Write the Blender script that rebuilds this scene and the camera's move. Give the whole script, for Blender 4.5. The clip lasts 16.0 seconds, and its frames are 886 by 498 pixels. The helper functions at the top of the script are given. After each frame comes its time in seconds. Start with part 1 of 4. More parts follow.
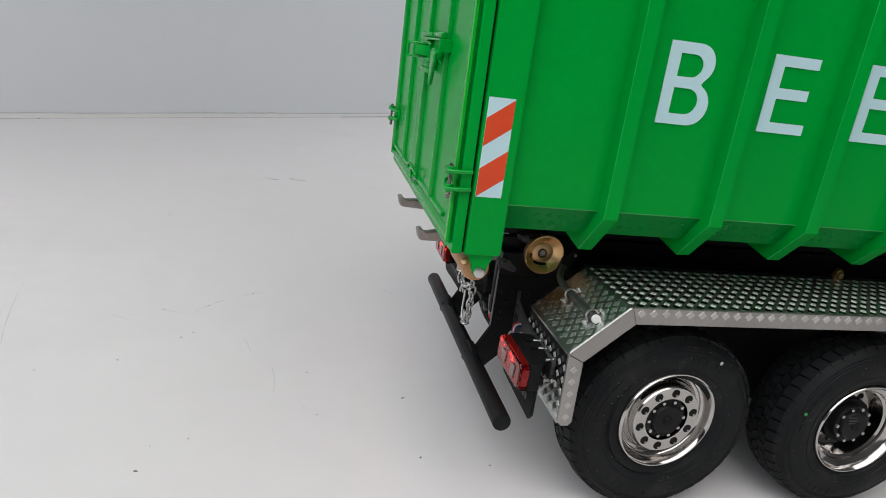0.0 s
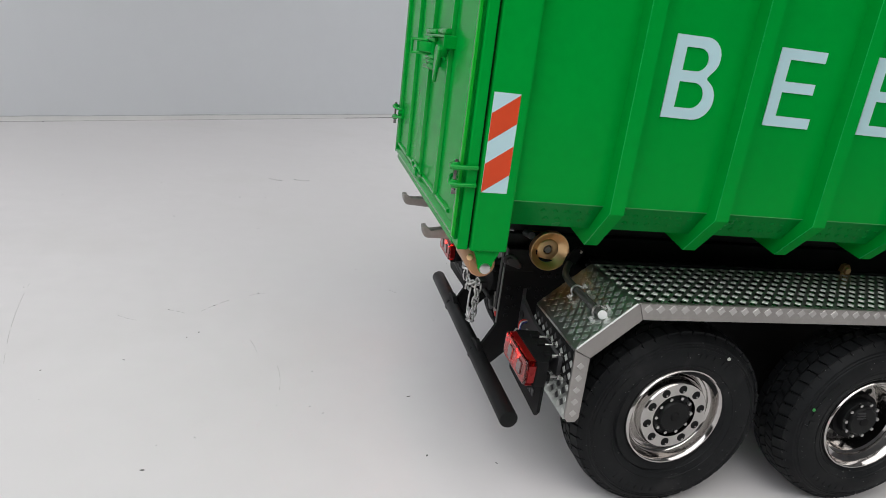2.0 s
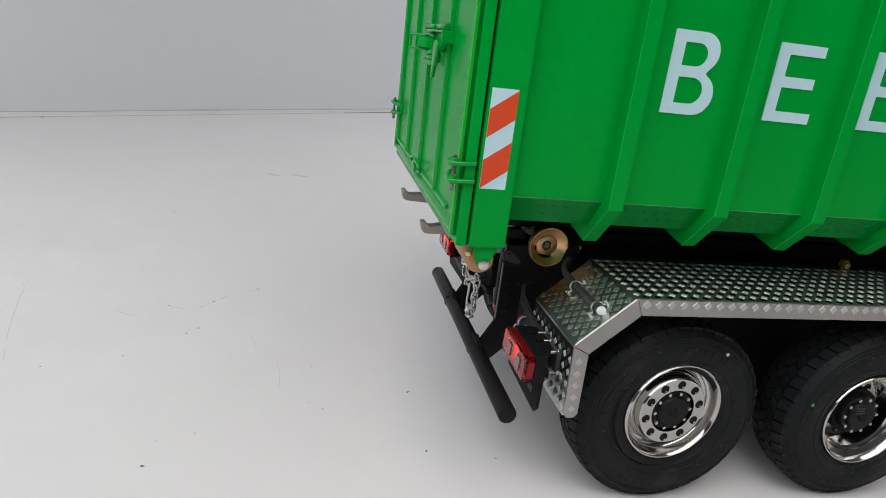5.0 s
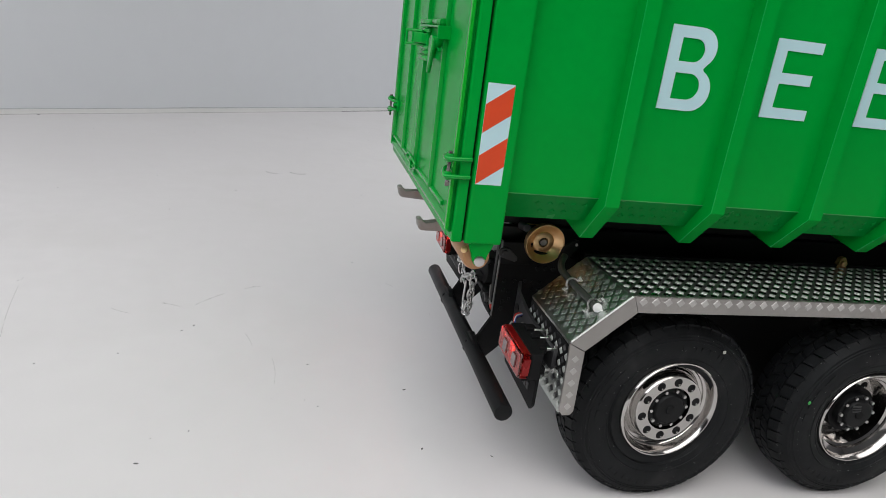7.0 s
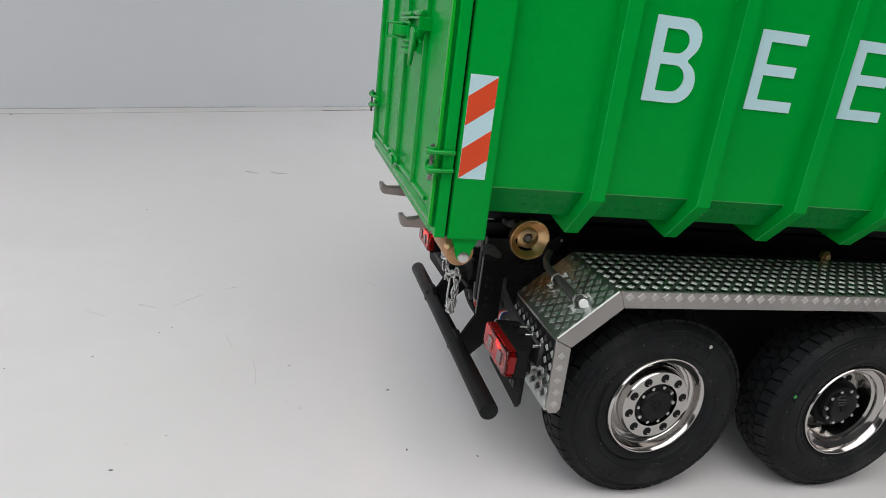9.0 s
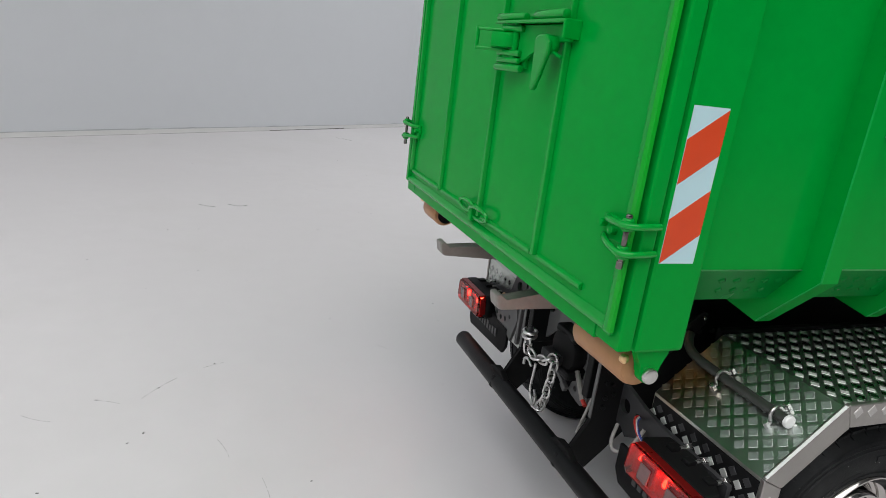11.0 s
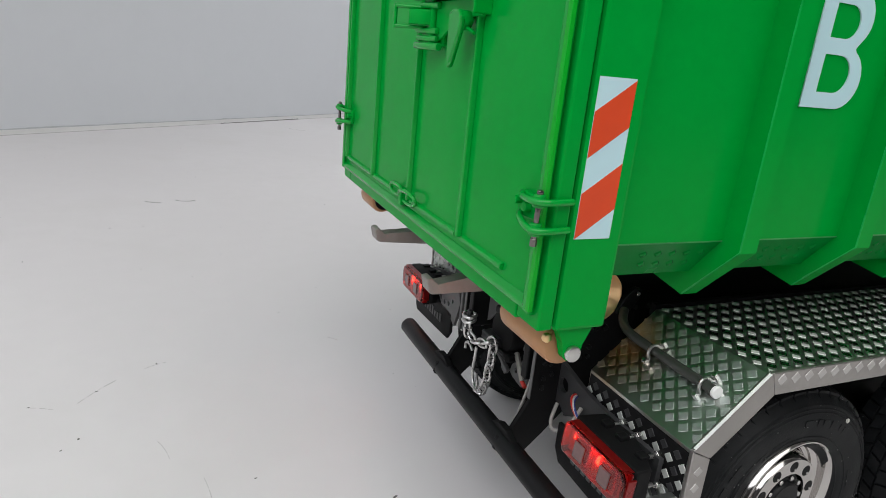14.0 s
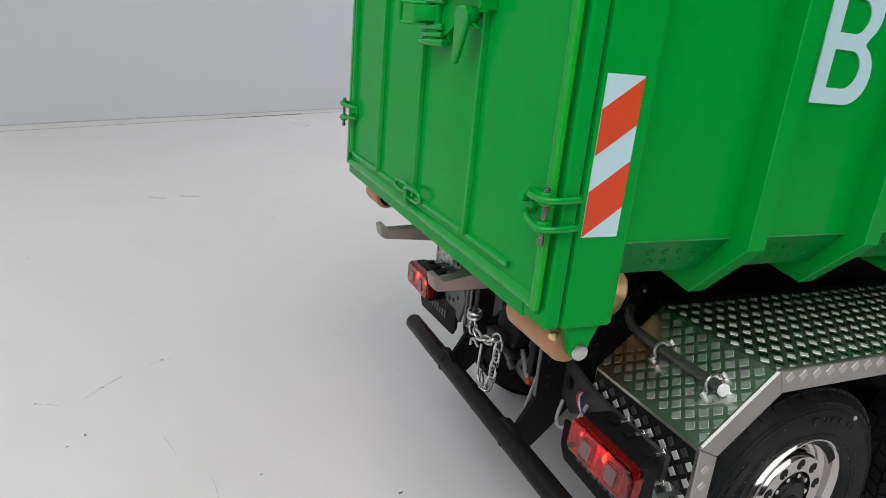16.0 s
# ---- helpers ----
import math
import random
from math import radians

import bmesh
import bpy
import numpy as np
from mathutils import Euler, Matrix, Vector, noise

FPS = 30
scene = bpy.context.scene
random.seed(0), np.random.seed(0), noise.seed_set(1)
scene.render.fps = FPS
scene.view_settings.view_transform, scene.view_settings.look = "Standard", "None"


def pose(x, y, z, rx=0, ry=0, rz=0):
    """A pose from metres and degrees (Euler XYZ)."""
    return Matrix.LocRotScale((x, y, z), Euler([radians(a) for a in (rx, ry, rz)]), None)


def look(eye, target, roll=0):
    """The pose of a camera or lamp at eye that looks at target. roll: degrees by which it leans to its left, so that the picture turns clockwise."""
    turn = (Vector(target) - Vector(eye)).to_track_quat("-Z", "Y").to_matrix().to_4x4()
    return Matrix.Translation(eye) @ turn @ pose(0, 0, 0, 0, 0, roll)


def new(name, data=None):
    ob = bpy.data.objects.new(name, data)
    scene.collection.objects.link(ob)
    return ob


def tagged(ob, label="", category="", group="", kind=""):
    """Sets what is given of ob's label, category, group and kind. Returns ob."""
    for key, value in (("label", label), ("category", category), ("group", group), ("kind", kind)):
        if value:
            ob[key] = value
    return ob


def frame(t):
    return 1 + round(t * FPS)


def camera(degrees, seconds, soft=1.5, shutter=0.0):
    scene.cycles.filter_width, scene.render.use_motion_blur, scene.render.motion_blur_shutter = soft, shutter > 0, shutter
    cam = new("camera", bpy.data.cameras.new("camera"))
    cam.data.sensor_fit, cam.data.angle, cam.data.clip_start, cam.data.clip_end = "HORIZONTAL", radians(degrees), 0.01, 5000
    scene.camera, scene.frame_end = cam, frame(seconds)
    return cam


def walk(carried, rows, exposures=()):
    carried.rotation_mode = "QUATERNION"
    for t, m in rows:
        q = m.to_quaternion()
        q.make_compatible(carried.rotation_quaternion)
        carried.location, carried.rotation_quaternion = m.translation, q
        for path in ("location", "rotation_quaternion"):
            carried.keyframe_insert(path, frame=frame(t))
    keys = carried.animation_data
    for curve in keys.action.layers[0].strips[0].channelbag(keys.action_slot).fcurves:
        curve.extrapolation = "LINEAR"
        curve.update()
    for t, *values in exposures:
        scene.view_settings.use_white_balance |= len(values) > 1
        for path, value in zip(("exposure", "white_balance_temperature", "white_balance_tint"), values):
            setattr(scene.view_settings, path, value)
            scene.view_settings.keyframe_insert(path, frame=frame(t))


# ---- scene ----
cam = camera(70.49, 16.0, soft=0.55)
# seconds, eye in metres, yaw, pitch, roll in degrees
PATH = [
    (0, -0.1069, -0.2600, 0.1626, -13.62, -18.41, 7.43),
    (0.5, -0.1068, -0.2607, 0.1621, -13.57, -18.42, 7.34),
    (1, -0.1067, -0.2600, 0.1612, -13.53, -18.17, 7.25),
    (1.5, -0.1069, -0.2590, 0.1606, -13.51, -18.83, 6.69),
    (2, -0.1075, -0.2600, 0.1610, -13.30, -18.35, 6.95),
    (2.5, -0.1077, -0.2597, 0.1611, -13.26, -18.37, 7.02),
    (3, -0.1072, -0.2592, 0.1612, -13.14, -18.54, 7.11),
    (3.5, -0.1071, -0.2601, 0.1613, -13.00, -18.43, 7.03),
    (4, -0.1075, -0.2601, 0.1615, -13.07, -18.56, 6.90),
    (6.5, -0.1057, -0.2591, 0.1607, -13.52, -18.98, 6.99),
    (7, -0.1059, -0.2592, 0.1603, -13.53, -18.88, 7.04),
    (7.5, -0.1066, -0.2590, 0.1602, -13.98, -18.78, 7.35),
    (8, -0.1057, -0.2589, 0.1604, -13.90, -18.79, 7.25),
    (8.5, -0.1072, -0.2596, 0.1612, -14.16, -18.85, 7.08),
    (9, -0.1047, -0.2557, 0.1578, -15.09, -18.70, 7.01),
    (9.5, -0.1111, -0.2184, 0.1551, -16.61, -18.20, 6.98),
    (9.8, -0.1234, -0.1952, 0.1526, -18.39, -17.82, 6.88),
    (10, -0.1308, -0.1865, 0.1536, -18.71, -16.92, 7.28),
    (10.2, -0.1354, -0.1790, 0.1530, -20.56, -16.53, 7.50),
    (12.5, -0.1327, -0.1747, 0.1505, -22.09, -17.19, 6.56),
    (13, -0.1268, -0.1761, 0.1502, -23.37, -17.29, 5.71),
    (13.5, -0.1236, -0.1765, 0.1498, -24.33, -17.46, 5.40),
    (14, -0.1247, -0.1767, 0.1503, -24.58, -17.41, 5.68),
    (14.5, -0.1252, -0.1759, 0.1495, -24.57, -17.68, 5.78),
    (15, -0.1227, -0.1763, 0.1495, -24.08, -17.89, 5.38),
    (15.5, -0.1242, -0.1754, 0.1508, -24.46, -18.23, 5.43),
    (16, -0.1249, -0.1758, 0.1508, -24.28, -17.96, 5.52),
]


def sight(x, y, z, yaw, pitch, roll):
    a, b = radians(yaw), radians(pitch)
    ahead = Vector((-math.sin(a) * math.cos(b), math.cos(a) * math.cos(b), math.sin(b)))
    eye = Vector((x, y, z))
    return look(eye, eye + ahead, roll)


walk(cam, [(t, sight(*row)) for t, *row in PATH], exposures=[(0, -0.1), (8.5, -0.1), (10.2, -0.12), (12.3, -0.06), (16, -0.05)])

# ---- light ----
scene.view_settings.exposure = 0.0
world = bpy.data.worlds.new("studio_air")
scene.world = world
world.use_nodes = True
world.node_tree.nodes["Background"].inputs[0].default_value = (0.8, 0.86, 1.0, 1)
world.node_tree.nodes["Background"].inputs[1].default_value = 0.05


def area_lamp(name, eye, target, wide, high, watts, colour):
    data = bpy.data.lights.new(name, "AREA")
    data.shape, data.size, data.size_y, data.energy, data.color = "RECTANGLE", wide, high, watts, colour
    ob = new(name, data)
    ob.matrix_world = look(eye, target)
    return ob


# Added unseen area lamps, placed to balance the brightness; no real fittings known.
area_lamp("added_overhead_lamp", (0.05, -0.80, 1.25), (0.03, -0.35, 0), 1.3, 1.1, 10.6, (1.0, 0.975, 0.95))
area_lamp("added_soft_lamp", (0.53, 0.55, 1.10), (1.55, 1.05, 0.2), 1.2, 1.0, 8.8, (0.95, 0.975, 1.0))
area_lamp("added_soft_lamp", (-0.68, -0.46, 0.88), (-0.05, -0.1, 0.1), 1.3, 1.0, 10.0, (0.95, 0.972, 1.0))

# ---- materials ----


def material(name, colour, rough=0.5, metal=0.0, coat=0.0, vary=0.08, grain=400.0, bump=0.0, bump_scale=900.0, stain=None, stain_scale=25.0, stain_amount=0.0, spec=0.5, patch=None):
    """A procedural surface: base colour with two scales of variation, roughness variation, fine relief, optional stains."""
    m = bpy.data.materials.new(name)
    m.use_nodes = True
    nt = m.node_tree
    b = nt.nodes["Principled BSDF"]
    b.inputs["Metallic"].default_value = metal
    b.inputs["Coat Weight"].default_value = coat
    b.inputs["Coat Roughness"].default_value = 0.12
    b.inputs["Specular IOR Level"].default_value = spec
    co = nt.nodes.new("ShaderNodeTexCoord")

    def tex(scale, detail=3.0):
        n = nt.nodes.new("ShaderNodeTexNoise")
        n.inputs["Scale"].default_value = scale
        n.inputs["Detail"].default_value = detail
        nt.links.new(co.outputs["Object"], n.inputs["Vector"])
        return n.outputs["Fac"]

    def ramp(src, lo, hi, a, c):
        n = nt.nodes.new("ShaderNodeMapRange")
        n.inputs["From Min"].default_value, n.inputs["From Max"].default_value = lo, hi
        n.inputs["To Min"].default_value, n.inputs["To Max"].default_value = a, c
        nt.links.new(src, n.inputs["Value"])
        return n.outputs["Result"]

    def mix(fac, a, c, mode="MIX"):
        n = nt.nodes.new("ShaderNodeMix")
        n.data_type, n.blend_type = "RGBA", mode
        nt.links.new(fac, n.inputs["Factor"])
        for sock, v in ((n.inputs["A"], a), (n.inputs["B"], c)):
            if hasattr(v, "links"):
                nt.links.new(v, sock)
            else:
                sock.default_value = (*v, 1)
        return n.outputs["Result"]

    dark = [c * (1 - vary) for c in colour]
    light = [min(1, c * (1 + vary)) for c in colour]
    col = mix(ramp(tex(grain * 0.05), 0.35, 0.65, 0, 1), dark, light)
    col = mix(ramp(tex(grain), 0.3, 0.7, 0, 0.5), col, [c * (1 - vary * 1.5) for c in colour])
    if stain:
        col = mix(ramp(tex(stain_scale, 6.0), 0.55, 0.72, 0, stain_amount), col, stain)
    if patch:
        # one stain with a place and a reach of its own (metres), broken up by noise
        far = nt.nodes.new("ShaderNodeVectorMath")
        far.operation = "DISTANCE"
        far.inputs[1].default_value = patch[0]
        nt.links.new(co.outputs["Object"], far.inputs[0])
        add = nt.nodes.new("ShaderNodeMath")
        add.operation = "MULTIPLY_ADD"
        add.inputs[1].default_value = patch[1] * 1.1
        nt.links.new(tex(180.0, 5.0), add.inputs[0])
        nt.links.new(far.outputs["Value"], add.inputs[2])
        col = mix(ramp(add.outputs[0], patch[1] * 0.7, patch[1] * 1.5, 0.85, 0.0), col, patch[2])
    nt.links.new(col, b.inputs["Base Color"])
    nt.links.new(ramp(tex(grain * 0.2, 4.0), 0.3, 0.7, rough * 0.85, min(1, rough * 1.15)), b.inputs["Roughness"])
    if bump:
        n = nt.nodes.new("ShaderNodeBump")
        n.inputs["Strength"].default_value = bump
        n.inputs["Distance"].default_value = 0.0003
        nt.links.new(tex(bump_scale, 4.0), n.inputs["Height"])
        nt.links.new(n.outputs["Normal"], b.inputs["Normal"])
    return m


FLOOR = material("white_floor", (0.738, 0.715, 0.716), 0.55, vary=0.025, grain=60, bump=0.05, bump_scale=500, stain=(0.66, 0.64, 0.62), stain_scale=9, stain_amount=0.3)
WALL = material("white_wall", (0.72, 0.74, 0.77), 0.75, vary=0.02, grain=40, bump=0.08, bump_scale=300)
SKIRT = material("wall_foot_seam", (0.75, 0.745, 0.735), 0.6, vary=0.04, grain=120)
SKIRT_GAP = material("dusty_joint", (0.50, 0.49, 0.48), 0.8, vary=0.3, grain=80)
SKIRT_DARK = material("open_joint", (0.2, 0.19, 0.185), 0.9, vary=0.4, grain=120)
SKIRT_LINE = material("worn_strip_edge", (0.52, 0.53, 0.55), 0.7, vary=0.2, grain=60)
UNSEEN_WALL = material("unseen_grey_wall", (0.40, 0.40, 0.41), 0.8, vary=0.03, grain=20)
UNSEEN_CEIL = material("unseen_grey_ceiling", (0.5, 0.5, 0.5), 0.8, vary=0.02, grain=20)
GREEN = material("green_gloss_paint", (0.0, 0.31, 0.034), 0.2, spec=0.075, vary=0.05, grain=250, bump=0.02, bump_scale=1500)
GREEN_ROD = material("green_enamelled_rod", (0.0, 0.31, 0.034), 0.16, spec=0.4, vary=0.06, grain=300, bump=0.04, bump_scale=1500)
# Tread-plate green, darkened for the shade on faces that look down.
GREEN_PLATE_SHADED = material("shaded_green_tread_plate", (0.0, 0.215, 0.03), 0.25, spec=0.15, vary=0.08, grain=400, bump=0.1, bump_scale=900)
WHITE_DECAL = material("white_film", (0.51, 0.735, 0.79), 0.4, vary=0.02, grain=200)
RED_DECAL = material("red_reflective_film", (0.70, 0.062, 0.010), 0.4, vary=0.04, grain=300)
PALE_GREEN = material("pale_green_edge", (0.05, 0.33, 0.09), 0.4, spec=0.3, vary=0.4, grain=500)
RIB_HIGHLIGHT = material("green_rib_highlight", (0.01, 0.46, 0.09), 0.3, spec=0.22, vary=0.25, grain=220)
LIME_HIGHLIGHT = material("lime_highlight_paint", (0.004, 0.38, 0.022), 0.22, spec=0.15, vary=0.06, grain=250)
SEAM_SHADE = material("seam_shade_paint", (0.002, 0.02, 0.004), 0.8, spec=0.1)
ALU = material("aluminium_tread_plate", (0.40, 0.42, 0.40), 0.2, metal=1.0, vary=0.06, grain=500, bump=0.12, bump_scale=2500)
# Worn tile tops, paler and less metallic to paint the light they catch.
ALU_WORN_LIT = material("worn_lit_lozenge_aluminium", (0.66, 0.68, 0.65), 0.55, metal=0.5, vary=0.12, grain=700, bump=0.25, bump_scale=3500)
RUSTY = ((-0.013, -0.055, 0.077), 0.017, (0.34, 0.18, 0.06))
ALU_STAIN = material("aluminium_tread_plate_stained", (0.53, 0.56, 0.53), 0.34, metal=1.0, vary=0.06, grain=500, bump=0.12, bump_scale=2500, patch=RUSTY)
ALU_COMBED = material("combed_lozenge_aluminium", (0.54, 0.58, 0.56), 0.46, metal=0.9, vary=0.15, grain=900, bump=0.3, bump_scale=4000, patch=RUSTY)
ALU_DULL = material("brushed_aluminium_edge", (0.42, 0.40, 0.385), 0.42, metal=1.0, vary=0.08, grain=600, bump=0.15, bump_scale=3000)
# Near-white and barely metallic: the gleam of bare metal is in the colour.
WHITE_GLEAM = material("white_gleam", (0.95, 0.95, 0.94), 0.35, metal=0.1, vary=0.05, grain=300)
EDGE_TILE = material("edge_lozenge_aluminium", (0.57, 0.555, 0.54), 0.45, metal=0.6, vary=0.15, grain=900, bump=0.3, bump_scale=4000)
CHROME = material("chromed_metal", (0.53, 0.51, 0.495), 0.12, metal=1.0, vary=0.04, grain=300)
STEEL = material("bright_steel", (0.62, 0.61, 0.60), 0.28, metal=1.0, vary=0.1, grain=800)
STEEL_GREY = material("grey_hook_steel", (0.32, 0.30, 0.28), 0.5, metal=0.7, vary=0.12, grain=500)
HINGE_PIN = material("oiled_hinge_pin", (0.2, 0.185, 0.175), 0.22, metal=0.9, vary=0.2, grain=600)
BRASS = material("turned_brass", (0.88, 0.60, 0.32), 0.4, metal=1.0, vary=0.06, grain=600)
TAN = material("tan_plastic_roller", (0.43, 0.21, 0.09), 0.4, vary=0.08, grain=300, bump=0.1, bump_scale=1200)
RUBBER = material("black_rubber", (0.0085, 0.0095, 0.0105), 0.6, spec=0.2, vary=0.25, grain=400, bump=0.25, bump_scale=1800, stain=(0.05, 0.05, 0.05), stain_scale=60, stain_amount=0.35)
BLACK = material("black_painted_steel", (0.008, 0.0085, 0.009), 0.42, spec=0.16, vary=0.15, grain=400, bump=0.1, bump_scale=1500)
BLACK_MATT = material("black_matt_plastic", (0.0075, 0.0075, 0.008), 0.6, spec=0.15, vary=0.2, grain=300)
PLATE_GREY = material("grey_steel_plate", (0.12, 0.12, 0.12), 0.45, spec=0.4, vary=0.15, grain=400)
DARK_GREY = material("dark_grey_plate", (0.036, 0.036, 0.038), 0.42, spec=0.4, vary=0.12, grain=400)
PIPE = material("dark_grey_pipe", (0.065, 0.07, 0.062), 0.4, metal=0.4, vary=0.12, grain=500)
RUST = material("rusty_tread_plate", (0.33, 0.19, 0.07), 0.55, metal=0.4, vary=0.3, grain=300)
CLEAR_LENS = material("grey_lamp_window", (0.14, 0.065, 0.065), 0.2, vary=0.15, grain=500, coat=0.5)
WIRE_RED = material("red_wire", (0.5, 0.03, 0.02), 0.5)
WIRE_BLUE = material("blue_wire", (0.03, 0.05, 0.25), 0.5)
WIRE_WHITE = material("white_wire", (0.6, 0.6, 0.6), 0.5)
HOSE = material("grey_hose", (0.38, 0.36, 0.34), 0.5)
DIRT = material("dark_floor_specks", (0.16, 0.155, 0.15), 0.8)
SCUFF_DARK = material("dark_scuff_fibre", (0.3, 0.3, 0.27), 0.8)
FIBRE = material("grey_scuff_fibre", (0.55, 0.535, 0.525), 0.8)
LETTERING = material("grey_flap_lettering", (0.07, 0.07, 0.07), 0.5)
DUST = material("pale_dust", (0.16, 0.165, 0.16), 0.9)
STONE = material("pale_stone_chip", (0.55, 0.55, 0.5), 0.7)
MOSS = material("green_paint_chip", (0.05, 0.35, 0.08), 0.6)
LAMP_INNER = material("dark_red_reflector", (0.26, 0.008, 0.008), 0.3, metal=0.5, vary=0.2, grain=600)
LAMP_FRAME = material("red_plated_frame", (0.5, 0.03, 0.03), 0.15, metal=0.8, vary=0.1, grain=600)
RED_GLASS = material("red_glass", (0.95, 0.05, 0.04), 0.06, vary=0.05, grain=500)
RED_GLASS.node_tree.nodes["Principled BSDF"].inputs["Transmission Weight"].default_value = 1.0
GLOW = material("lit_red_diode", (0.8, 0.05, 0.02), 0.4)
GLOW.node_tree.nodes["Principled BSDF"].inputs["Emission Color"].default_value = (1.0, 0.16, 0.07, 1)
GLOW.node_tree.nodes["Principled BSDF"].inputs["Emission Strength"].default_value = 85.0

# combed tops of the tread plate: fine parallel grooves
_nt = ALU_COMBED.node_tree
_wave, _relief, _place = _nt.nodes.new("ShaderNodeTexWave"), _nt.nodes.new("ShaderNodeBump"), _nt.nodes.new("ShaderNodeTexCoord")
_wave.bands_direction = "Y"
_wave.inputs["Scale"].default_value = 620.0
_wave.inputs["Distortion"].default_value = 1.6
_relief.inputs["Strength"].default_value = 0.09
_relief.inputs["Distance"].default_value = 0.0002
_nt.links.new(_place.outputs["Object"], _wave.inputs["Vector"])
_nt.links.new(_wave.outputs["Fac"], _relief.inputs["Height"])
_nt.links.new(_relief.outputs["Normal"], _nt.nodes["Principled BSDF"].inputs["Normal"])

# ---- building helpers (all lengths in millimetres) ----
MM = 0.001
WORLD = {}


def thing(name, x, y, z, label, category, group="", kind=""):
    ob = new(name)
    ob.empty_display_size = 0.01
    ob.location = (x * MM, y * MM, z * MM)
    WORLD[ob] = Matrix.Translation(ob.location)
    return tagged(ob, label, category, group, kind)


def part(name, bm, mat, parent=None, label="", smooth=False, kind=""):
    mesh = bpy.data.meshes.new(name)
    bmesh.ops.recalc_face_normals(bm, faces=bm.faces)
    bm.transform(Matrix.Scale(MM, 4))
    bm.to_mesh(mesh)
    bm.free()
    mesh.materials.append(mat)
    return dress(name, mesh, parent, label, smooth, kind)


def dress(name, mesh, parent=None, label="", smooth=False, kind=""):
    if smooth:
        mesh.shade_smooth()
        mesh.set_sharp_from_angle(angle=radians(38))
    ob = new(name, mesh)
    WORLD[ob] = Matrix.Identity(4)
    while parent and parent.parent and parent.parent.parent:
        parent = parent.parent
    if parent:
        ob.parent = parent
        ob.matrix_parent_inverse = WORLD[parent].inverted()
    return tagged(ob, label, kind=kind)


def box(x0, x1, y0, y1, z0, z1, bevel=0.0, bm=None, turn=None):
    bm = bm or bmesh.new()
    m = Matrix.Translation(((x0 + x1) / 2, (y0 + y1) / 2, (z0 + z1) / 2))
    if turn is not None:
        m = m @ turn
    got = bmesh.ops.create_cube(bm, size=1, matrix=m @ Matrix.Diagonal((abs(x1 - x0), abs(y1 - y0), abs(z1 - z0), 1)))
    if bevel:
        edges = list({e for v in got["verts"] for e in v.link_edges})
        bmesh.ops.bevel(bm, geom=edges, offset=bevel, segments=2, affect="EDGES", profile=0.5)
    return bm


def prism(points, axis, a0, a1, bevel=0.0, bm=None):
    """A polygon in the two other axes (in order x, y, z), drawn out along axis from a0 to a1."""
    bm = bm or bmesh.new()

    def at(p, a):
        return {"x": (a, p[0], p[1]), "y": (p[0], a, p[1]), "z": (p[0], p[1], a)}[axis]

    low = [bm.verts.new(at(p, a0)) for p in points]
    high = [bm.verts.new(at(p, a1)) for p in points]
    faces = [bm.faces.new(low), bm.faces.new(list(reversed(high)))]
    n = len(points)
    for i in range(n):
        faces.append(bm.faces.new((low[i], low[(i + 1) % n], high[(i + 1) % n], high[i])))
    if bevel:
        edges = list({e for f in faces for e in f.edges})
        bmesh.ops.bevel(bm, geom=edges, offset=bevel, segments=2, affect="EDGES", profile=0.5)
    return bm


def cyl(p0, p1, r, seg=20, r2=None, bevel=0.0, bm=None):
    bm = bm or bmesh.new()
    p0, p1 = Vector(p0), Vector(p1)
    m = Matrix.Translation((p0 + p1) / 2) @ (p1 - p0).to_track_quat("Z", "Y").to_matrix().to_4x4()
    got = bmesh.ops.create_cone(bm, cap_ends=True, segments=seg, radius1=r, radius2=r if r2 is None else r2, depth=(p1 - p0).length, matrix=m)
    if bevel:
        caps = [f for f in {f for v in got["verts"] for f in v.link_faces} if len(f.verts) > 4]
        bmesh.ops.bevel(bm, geom=list({e for f in caps for e in f.edges}), offset=bevel, segments=2, affect="EDGES", profile=0.5)
    return bm


def tube(points, r, seg=10, closed=False, smooth_steps=0, bm=None):
    """A round rod along a path; smooth_steps rounds the corners by repeated corner cutting."""
    pts = [Vector(p) for p in points]
    for _ in range(smooth_steps):
        cut = [] if closed else [pts[0]]
        for i in range(len(pts) if closed else len(pts) - 1):
            a, b = pts[i], pts[(i + 1) % len(pts)]
            cut += [a * 0.75 + b * 0.25, a * 0.25 + b * 0.75]
        pts = cut if closed else cut + [pts[-1]]
    bm = bm or bmesh.new()
    rings, n, up = [], len(pts), None
    for i, p in enumerate(pts):
        a = pts[i - 1] if (closed or i) else p
        b = pts[(i + 1) % n] if (closed or i < n - 1) else p
        d = (b - a).normalized()
        if up is None:
            up = d.orthogonal().normalized()
        up = (up - d * up.dot(d)).normalized()
        side = d.cross(up)
        rings.append([bm.verts.new(p + r * (math.cos(t) * up + math.sin(t) * side)) for t in (2 * math.pi * k / seg for k in range(seg))])
    for i in range(n if closed else n - 1):
        a, b = rings[i], rings[(i + 1) % n]
        shift = 0
        if closed and i == n - 1:
            shift = min(range(seg), key=lambda s: (a[0].co - b[s].co).length)
        for k in range(seg):
            bm.faces.new((a[k], a[(k + 1) % seg], b[(k + 1 + shift) % seg], b[(k + shift) % seg]))
    if not closed:
        bm.faces.new(rings[0])
        bm.faces.new(rings[-1])
    return bm


